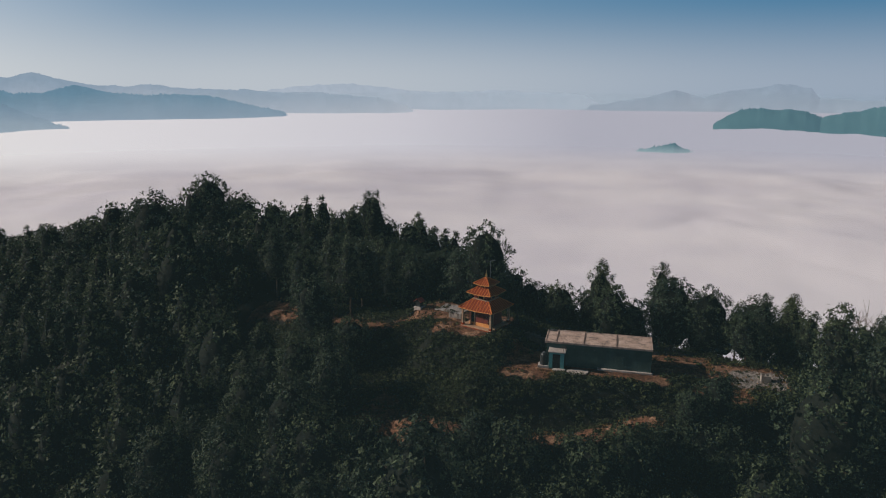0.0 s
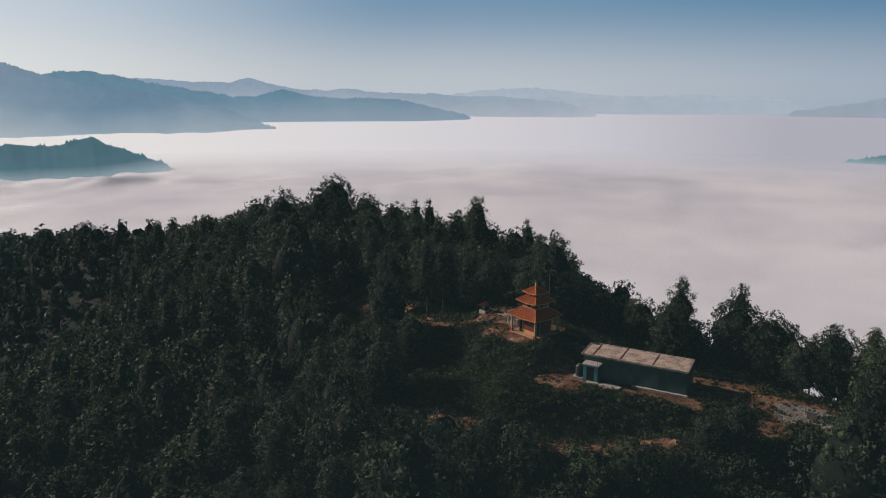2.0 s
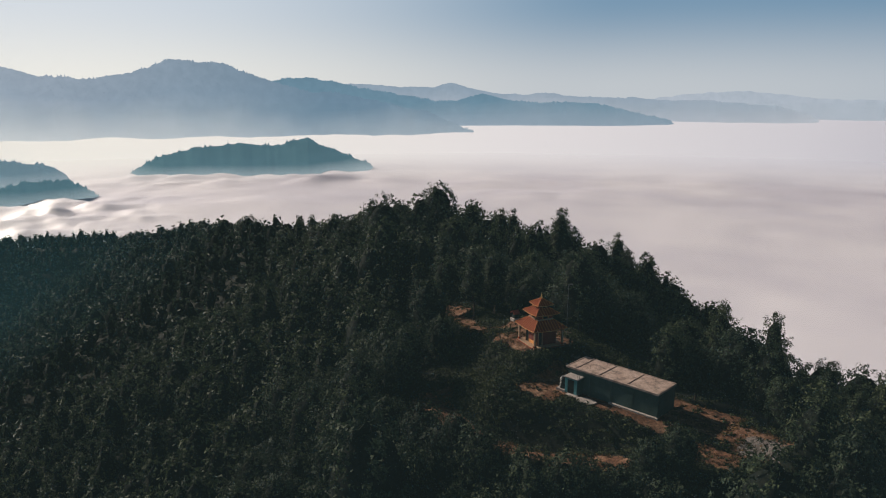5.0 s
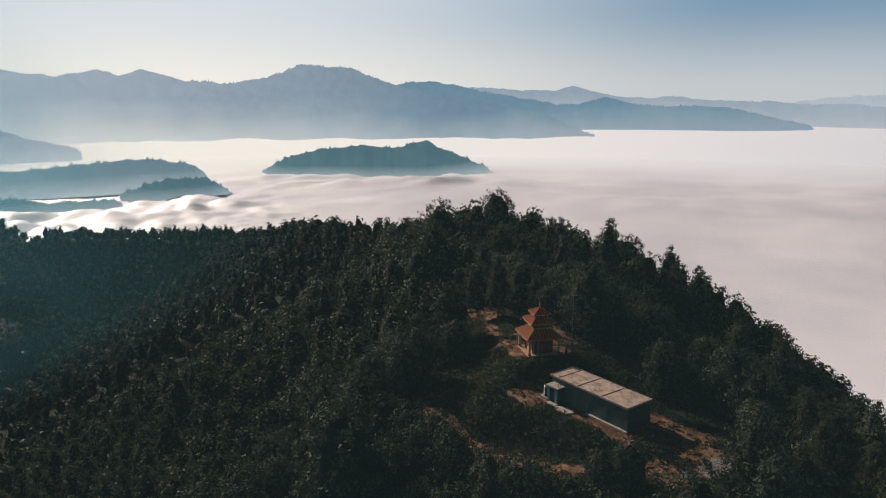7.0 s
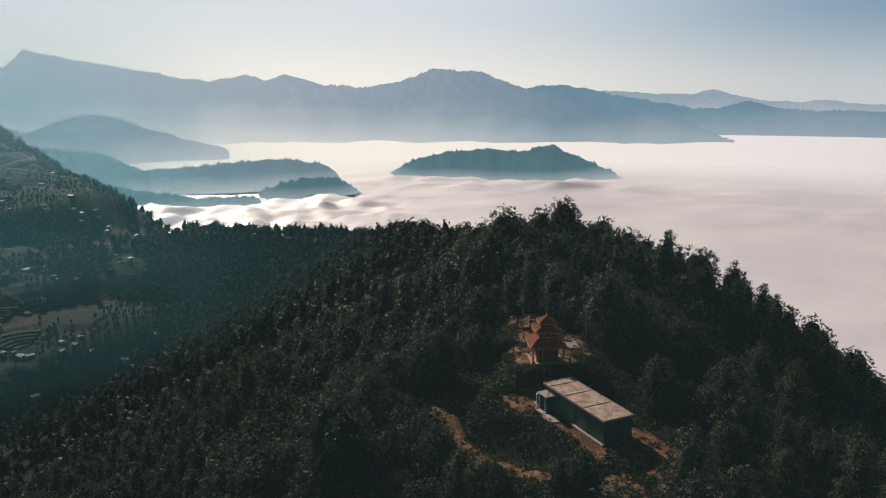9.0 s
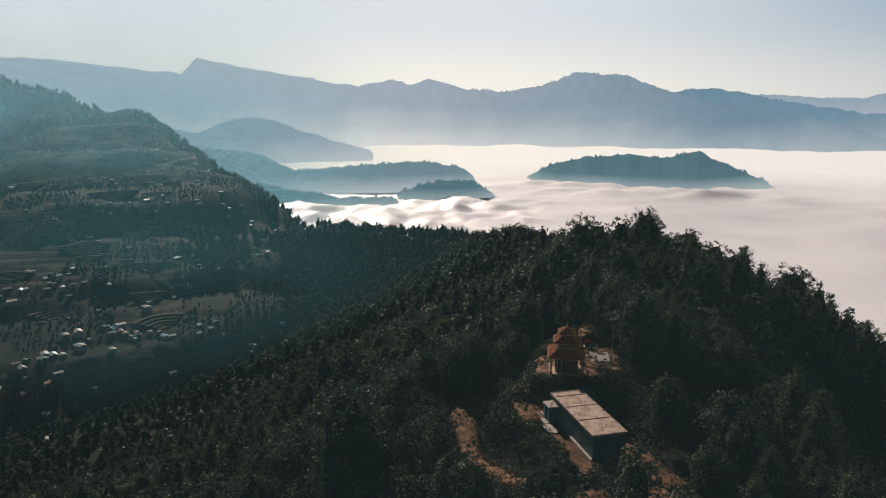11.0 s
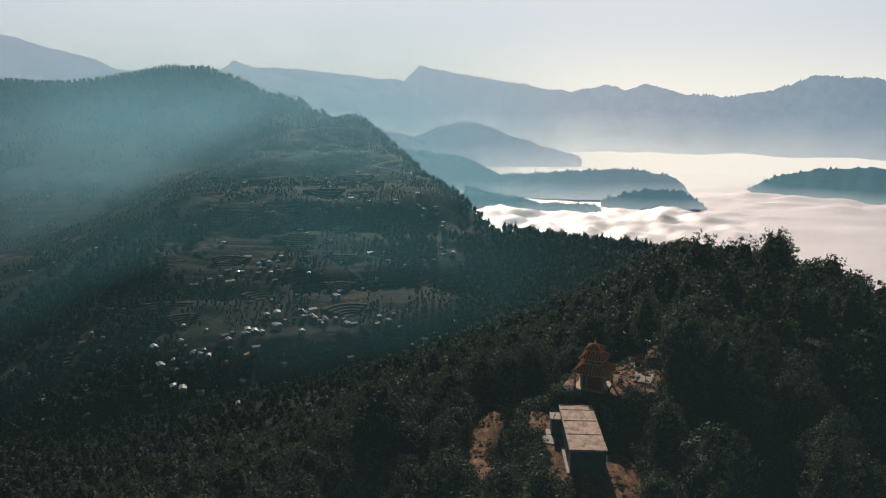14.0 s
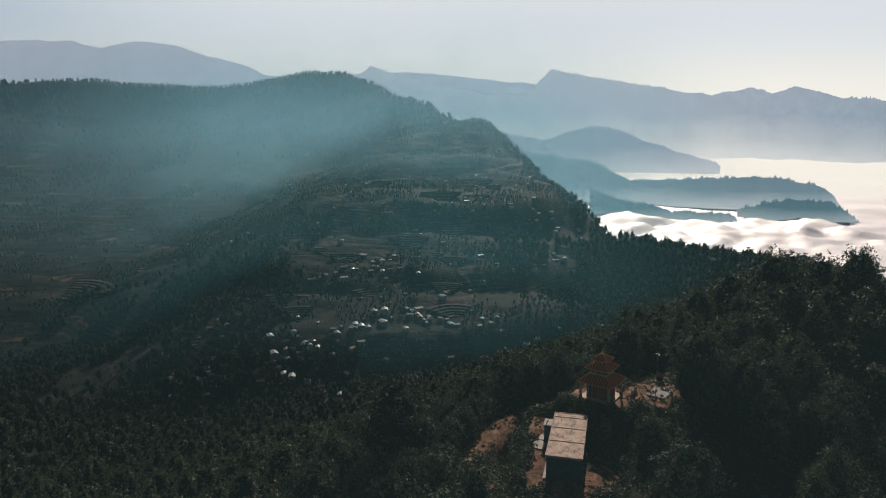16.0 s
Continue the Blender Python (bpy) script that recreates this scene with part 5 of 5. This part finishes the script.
lamp = thing("street_lamp", "tall thin grey lamp pole behind the temple", "street lamp", pose(7.1, 102.4, 2.0))
part("pole", rod((0, 0, -0.6), (0.08, 0, 8.3), 0.06, 0.04, 8), STEEL, lamp)
part("arm", rod((-0.45, 0, 8.2), (0.55, 0, 8.42), 0.03, 0.03, 6), STEEL, lamp)
part("lamp_head", box(0.35, 0.8, -0.1, 0.1, 8.38, 8.5, 0.03), STEEL, lamp, "flat grey lamp head")
part("panel", box(-0.75, -0.1, -0.22, 0.22, 8.26, 8.32, 0.01), DARK, lamp, "small dark solar panel")

bench = thing("stone_block_pile", "low pile of rough stone blocks by the terrace", "stone pile", pose(1.9, 100.6, 2.5, 0, 0, -30))
for i in range(7):
    part("block", box(-1.0 + i * 0.3, -0.74 + i * 0.3, -0.2, 0.2, -0.8 - 0.1 * (i % 2), 0.35 - 0.16 * (i % 3), 0.04), STONE, bench)

box_ = thing("concrete_block", "small open concrete chamber on the gravel", "chamber", pose(40.0, 81.4, 0.62, 0, 0, -14))
bm = bmesh.new()
for x0, x1, y0, y1 in ((-0.55, 0.55, -0.45, -0.33), (-0.55, 0.55, 0.33, 0.45), (-0.55, -0.43, -0.33, 0.33), (0.43, 0.55, -0.33, 0.33), (-0.05, 0.05, -0.33, 0.33)):
    box(x0, x1, y0, y1, -0.3, 0.5, 0.02, bm)
part("wall", bm, STONE, box_)

# a dark upright thing of unsure kind beside the temple's porch, shaped as a rounded post
_px, _py = 10.55, 94.85
stone_post = thing("stone_post", "dark upright thing with a rounded top by the temple", "post", pose(_px, _py, float(height(np.array([_px]), np.array([_py]))[0]) - 0.02))
part("foot", box(-0.3, 0.3, -0.3, 0.3, -0.3, 0.18, 0.03), DARK, stone_post)
part("shaft", lathe([(0.22, 0.15), (0.17, 0.24), (0.15, 0.80), (0.20, 0.88), (0.20, 0.98), (0.12, 1.04), (0.15, 1.16), (0.14, 1.28), (0.07, 1.38), (0.01, 1.40)], 12), DARK, stone_post)
# ---- undergrowth ----
def chips(n, x, y, hx, hy, turn, lo, hi, seed):
    """Loose stones lying on the ground: places and sizes."""
    q = np.random.RandomState(seed)
    u, v = q.normal(size=n) * hx * 0.55, q.normal(size=n) * hy * 0.55
    c, s = math.cos(radians(turn)), math.sin(radians(turn))
    px, py = x + u * c - v * s, y + u * s + v * c
    return px, py, height(px, py), q.uniform(lo, hi, n), q.uniform(0, 6.28, n)


CHIP = []
for i in range(4):
    q = np.random.RandomState(300 + i)
    v = np.array([(1, 0, 0), (0, 1, 0), (-1, 0, 0), (0, -1, 0), (0, 0, 1), (0, 0, -1)], float) * q.uniform(0.6, 1.2, (6, 1)) * np.array([1, 0.8, 0.6])
    CHIP.append((v, np.array([(0, 1, 4), (1, 2, 4), (2, 3, 4), (3, 0, 4), (1, 0, 5), (2, 1, 5), (3, 2, 5), (0, 3, 5)])))
cx_, cy_, cz_, cs_, ct_ = chips(900, 39.4, 81.6, 3.4, 2.2, -14, 0.05, 0.14, 9)
forest("crushed_stone", "loose grey crushed stone spread over the yard's end", CHIP, cx_, cy_, cz_, np.arange(900) % 4, cs_, ct_, GRAVEL, "gravel")


def bush_model(n, rad, leaf, seed):
    rs = np.random.RandomState(seed)
    d = rs.normal(size=(n, 3))
    d /= np.linalg.norm(d, axis=1, keepdims=True)
    d[:, 2] = np.abs(d[:, 2])
    p = d * rs.uniform(0.5, 1.0, (n, 1)) * np.array([rad, rad, rad * 0.8])
    p[:, 0] += 0.3 * rad * np.sin(p[:, 1] * 3 + seed)
    return leaf_quads(p, leaf, rs, d, 0.6, 0.7)


BUSH = [bush_model(76, r, 0.17, 200 + i) for i, r in enumerate((0.9, 1.1, 1.3, 0.7))]
sx_, sy_ = scatter(-34, 50, 66, 128, 0.76)
bx_, by_ = scatter(-7, 16, 82, 93, 0.5)
sx_, sy_ = np.concatenate([sx_, bx_]), np.concatenate([sy_, by_])
b_ = bare(sx_, sy_)
keep = (b_ < 0.22) & (open_ground(sx_, sy_) | (rng.rand(len(sx_)) < np.where((np.abs(sx_ - 4) < 20) & (np.abs(sy_ - 91) < 14), 0.7, 0.14)))
keep &= (pad(sx_, sy_, 19.5, 86.6, -14, 7.6, 3.6, 0.5) < 0.01) & (pad(sx_, sy_, 6.06, 94.3, -36.7, 2.9, 2.9, 0.5) < 0.01) & (pad(sx_, sy_, 12.6, 93.6, -8.5, 3.4, 0.8, 0.3) < 0.01)
sx_, sy_ = sx_[keep], sy_[keep]
forest("shrubs", "dense low shrubs on the banks below the temple", BUSH, sx_, sy_, height(sx_, sy_) - 0.15, rng.randint(0, 4, len(sx_)), rng.uniform(0.45, 1.1, len(sx_)), rng.uniform(0, 6.28, len(sx_)), SHRUB, "shrubs")

TUFT = [bush_model(20, 0.24, 0.10, 230 + i) for i in range(4)]
qx, qy = scatter(-36, 48, 70, 130, 0.36)
b_ = bare(qx, qy)
clump = vnoise(qx / 1.7, qy / 1.7)
keep = (b_ > 0.15) & (rng.rand(len(qx)) < np.clip(1.3 - b_, 0.34, 1) * smoothstep(0.25, 0.7, clump)) & (pad(qx, qy, 19.5, 86.6, -14, 7.4, 3.4, 0.3) < 0.01) & (pad(qx, qy, 6.06, 94.3, -36.7, 2.8, 2.8, 0.3) < 0.01)
qx, qy = qx[keep], qy[keep]
forest("dry_grass", "tufts of dry straw-coloured grass on the red earth", TUFT, qx, qy, height(qx, qy) - 0.04, rng.randint(0, 4, len(qx)), rng.uniform(0.5, 1.3, len(qx)), rng.uniform(0, 6.28, len(qx)), STRAW, "grass")


qx, qy = scatter(-36, 48, 70, 130, 0.55)
b_ = bare(qx, qy)
keep = (b_ > 0.12) & (rng.rand(len(qx)) < np.clip(1.15 - 0.9 * b_, 0.2, 1) * smoothstep(0.35, 0.65, vnoise(qx / 2.3 + 7, qy / 2.3))) & (pad(qx, qy, 19.5, 86.6, -14, 7.4, 3.4, 0.3) < 0.01) & (pad(qx, qy, 6.06, 94.3, -36.7, 2.8, 2.8, 0.3) < 0.01)
qx, qy = qx[keep], qy[keep]
forest("weeds", "low dark weeds scattered over the red earth", TUFT, qx, qy, height(qx, qy) - 0.05, rng.randint(0, 4, len(qx)), rng.uniform(0.8, 2.0, len(qx)), rng.uniform(0, 6.28, len(qx)), SHRUB, "weeds")


def bare_tree(x, y, hgt, seed):
    q = np.random.RandomState(seed)
    z = float(height(np.array([x]), np.array([y]))[0])
    ob = thing("bare_tree", "leafless grey tree with thin branches against the fog", "tree", pose(x, y, z))
    part("trunk", rod((0, 0, -0.5), (0.2, 0.1, hgt * 0.62), hgt * 0.014, hgt * 0.008, 7), DEADWOOD, ob)
    for i in range(16):
        t = q.uniform(0.4, 0.62)
        a = q.uniform(0, 6.28)
        r = q.uniform(0.08, 0.2) * hgt
        tip = (0.2 + r * math.cos(a), 0.1 + r * math.sin(a), hgt * q.uniform(0.75, 1.0))
        bm = rod((0.2 * t / 0.62, 0.1, hgt * t), tip, hgt * 0.005, hgt * 0.0015, 5)
        for _ in range(3):
            k = q.uniform(0.4, 0.8)
            m = [0.2 * t / 0.62 + (tip[0] - 0.2) * k, 0.1 + (tip[1] - 0.1) * k, hgt * t + (tip[2] - hgt * t) * k]
            rod(m, (m[0] + q.normal() * 0.06 * hgt, m[1] + q.normal() * 0.06 * hgt, m[2] + hgt * q.uniform(0.05, 0.14)), hgt * 0.0025, hgt * 0.001, 4, bm)
        part("branch", bm, DEADWOOD, ob)
    return ob


bare_tree(-65.4, 176.9, 16.5, 1)
bare_tree(66.8, 105.7, 17.0, 2)

# ---- the village on the slopes ----
def house_model(name, label, lx, ly, hw, rise, roof_mat, wall_mat, storeys=1):
    ob = thing(name, label, "house", group="houses of the village")
    part("wall", box(-lx / 2, lx / 2, -ly / 2, ly / 2, -2.5, hw), wall_mat, ob)
    bm = bmesh.new()
    ex, ey = lx / 2 + 0.6, ly / 2 + 0.7
    for dz in (0.0, 0.12):
        a = [bm.verts.new((x, y, z + dz)) for x, y, z in ((-ex, -ey, hw - 0.2), (ex, -ey, hw - 0.2), (ex, 0, hw + rise), (-ex, 0, hw + rise), (ex, ey, hw - 0.2), (-ex, ey, hw - 0.2))]
        bm.faces.new((a[0], a[1], a[2], a[3]))
        bm.faces.new((a[3], a[2], a[4], a[5]))
    part("roof", bm, roof_mat, ob)
    bm = bmesh.new()
    for sx in (-1, 1):
        bm.faces.new([bm.verts.new((sx * lx / 2, y, z)) for y, z in ((-ly / 2, hw - 0.02), (ly / 2, hw - 0.02), (0, hw + rise - 0.1))])
    part("gable", bm, wall_mat, ob)
    for sy in (-1, 1):
        part("door", box(-0.5, 0.5, sy * ly / 2 - 0.05, sy * ly / 2 + 0.05, 0, 2.0), DARK, ob)
        for s in range(storeys):
            for x in (-lx * 0.3, lx * 0.3):
                part("window", box(x - 0.5, x + 0.5, sy * ly / 2 - 0.05, sy * ly / 2 + 0.05, 1.0 + 2.7 * s, 2.1 + 2.7 * s), DARK, ob)
    return ob


models = [house_model("farmhouse", "village house with a pale tin roof among the terraces", 9, 5.5, 3.0, 1.4, WHITE_SHEET, MUD_WALL),
          house_model("farmhouse", "village house with a rusty red tin roof", 8, 5, 3.2, 1.5, RUST_SHEET, MUD_WALL),
          house_model("farmhouse", "village house with a faded blue tin roof", 10, 6, 2.8, 1.2, BLUE_SHEET, MUD_WALL),
          house_model("farmhouse", "two-storey pale house beside the ridge road", 11, 7, 5.6, 1.0, WHITE_SHEET, PALE_SLAB, 2),
          house_model("cowshed", "low cowshed with a pale tin roof", 6, 3.5, 2.2, 0.7, WHITE_SHEET, MUD_WALL)]
CLUSTERS = [(-381, -51, 16, 11), (-392, -27, 14, 11), (-355, -5, 16, 7), (-378, -95, 12, 4), (-361, -108, 12, 4), (-419, -140, 22, 6), (-535, -1, 22, 8), (-538, 20, 16, 7), (-520, -41, 14, 5), (-425, 29, 20, 11), (-439, 58, 20, 8), (-420, 100, 24, 7),
            (-556, 122, 22, 7), (-587, 200, 16, 5), (-740, 218, 24, 6), (-901, 109, 40, 7), (-975, 164, 26, 6), (-706, 9, 40, 9), (-748, 102, 45, 11), (-769, -235, 60, 6), (-1159, -530, 110, 8), (-900, 20, 60, 6), (-1850, -160, 130, 9)]
hr = np.random.RandomState(21)
used = set()
for cx, cy, spread, count in CLUSTERS:
    for _ in range(int(count * 1.9)):
        x, y = cx + hr.normal() * spread * 1.1, cy + hr.normal() * spread * 1.3
        k = int(hr.choice(5, p=(0.36, 0.16, 0.14, 0.14, 0.20)))
        z = float(height(np.array([x]), np.array([y]))[0]) + 0.3
        turn = hr.choice((20, 110)) + hr.normal() * 14
        if k not in used:
            used.add(k)
            models[k].matrix_basis = pose(x, y, z, 0, 0, turn)
            models[k].scale = (0.65, 0.65, 0.65)
        else:
            copy_thing(models[k], pose(x, y, z, 0, 0, turn)).scale = (hr.uniform(0.38, 0.66),) * 3


# ---- bare terraced fields beside the village, each step a plot of its own ----
FIELD_SOIL = grainy("ploughed_brown_soil", (0.060, 0.042, 0.031), (0.12, 0.082, 0.058), 0.15, 0.95, 0.1, fine=20.0, vary=0.3)
FIELD_CROP = grainy("young_green_crop", (0.022, 0.034, 0.018), (0.045, 0.056, 0.028), 0.2, 0.95, 0.1, fine=20.0, vary=0.3)
FIELD_BANK = grainy("grassy_field_bank", (0.012, 0.017, 0.011), (0.024, 0.028, 0.017), 0.4, 0.95, 0.1)


def terraced_field(x, y, turn, rings, wide, rise, sweep, seed):
    """Curved steps climbing a slope: flat ploughed treads with dark grassy banks between them."""
    q = np.random.RandomState(seed)
    ground = float(height(np.array([x]), np.array([y]))[0])
    ob = thing("terraced_field", "brown ploughed terraces with dark grassy banks below the houses", "field", pose(x, y, ground + 0.6, 0, 0, turn), kind="structure")
    r0 = wide * 0.8
    for i in range(rings):
        r1 = r0 + wide * q.uniform(0.8, 1.2)
        z = i * rise
        cuts = [-sweep] + sorted(q.uniform(-sweep * 0.7, sweep * 0.7, 1 + i // 2)) + [sweep]
        for a0, a1 in zip(cuts, cuts[1:]):
            a = np.radians(np.linspace(a0 + 0.6, a1 - 0.6, 8))
            bm = bmesh.new()
            edge = [[bm.verts.new((r * math.cos(b) * (1 + 0.05 * math.sin(3 * b + seed)), r * math.sin(b), zz)) for b in a] for r, zz in ((r0 + 0.5, z), (r1 - 0.5, z + 0.1), (r1 - 0.5, z - 4), (r0 + 0.5, z - 4))]
            for e0, e1 in zip(edge, edge[1:]):
                for k in range(7):
                    bm.faces.new((e0[k], e0[k + 1], e1[k + 1], e1[k]))
            bmesh.ops.recalc_face_normals(bm, faces=bm.faces)
            part("plot", bm, FIELD_SOIL if q.rand() < 0.62 else FIELD_CROP, ob)
        a = np.radians(np.linspace(-sweep - 1, sweep + 1, 14))
        bm = bmesh.new()
        edge = [[bm.verts.new((r * math.cos(b) * (1 + 0.05 * math.sin(3 * b + seed)), r * math.sin(b), zz)) for b in a] for r, zz in ((r0 - 0.6, z - 4), (r0 - 0.5, z + 0.25), (r0 + 0.5, z + 0.3), (r0 + 0.6, z - 4))]
        for e0, e1 in zip(edge, edge[1:]):
            for k in range(13):
                bm.faces.new((e0[k], e0[k + 1], e1[k + 1], e1[k]))
        part("bank", bm, FIELD_BANK, ob, "dark grassy bank")
        r0 = r1


for i, (x, y, turn, rings, wide, rise, sweep) in enumerate(FIELDS):
    terraced_field(x, y, turn, rings, wide, rise, sweep, 400 + i)
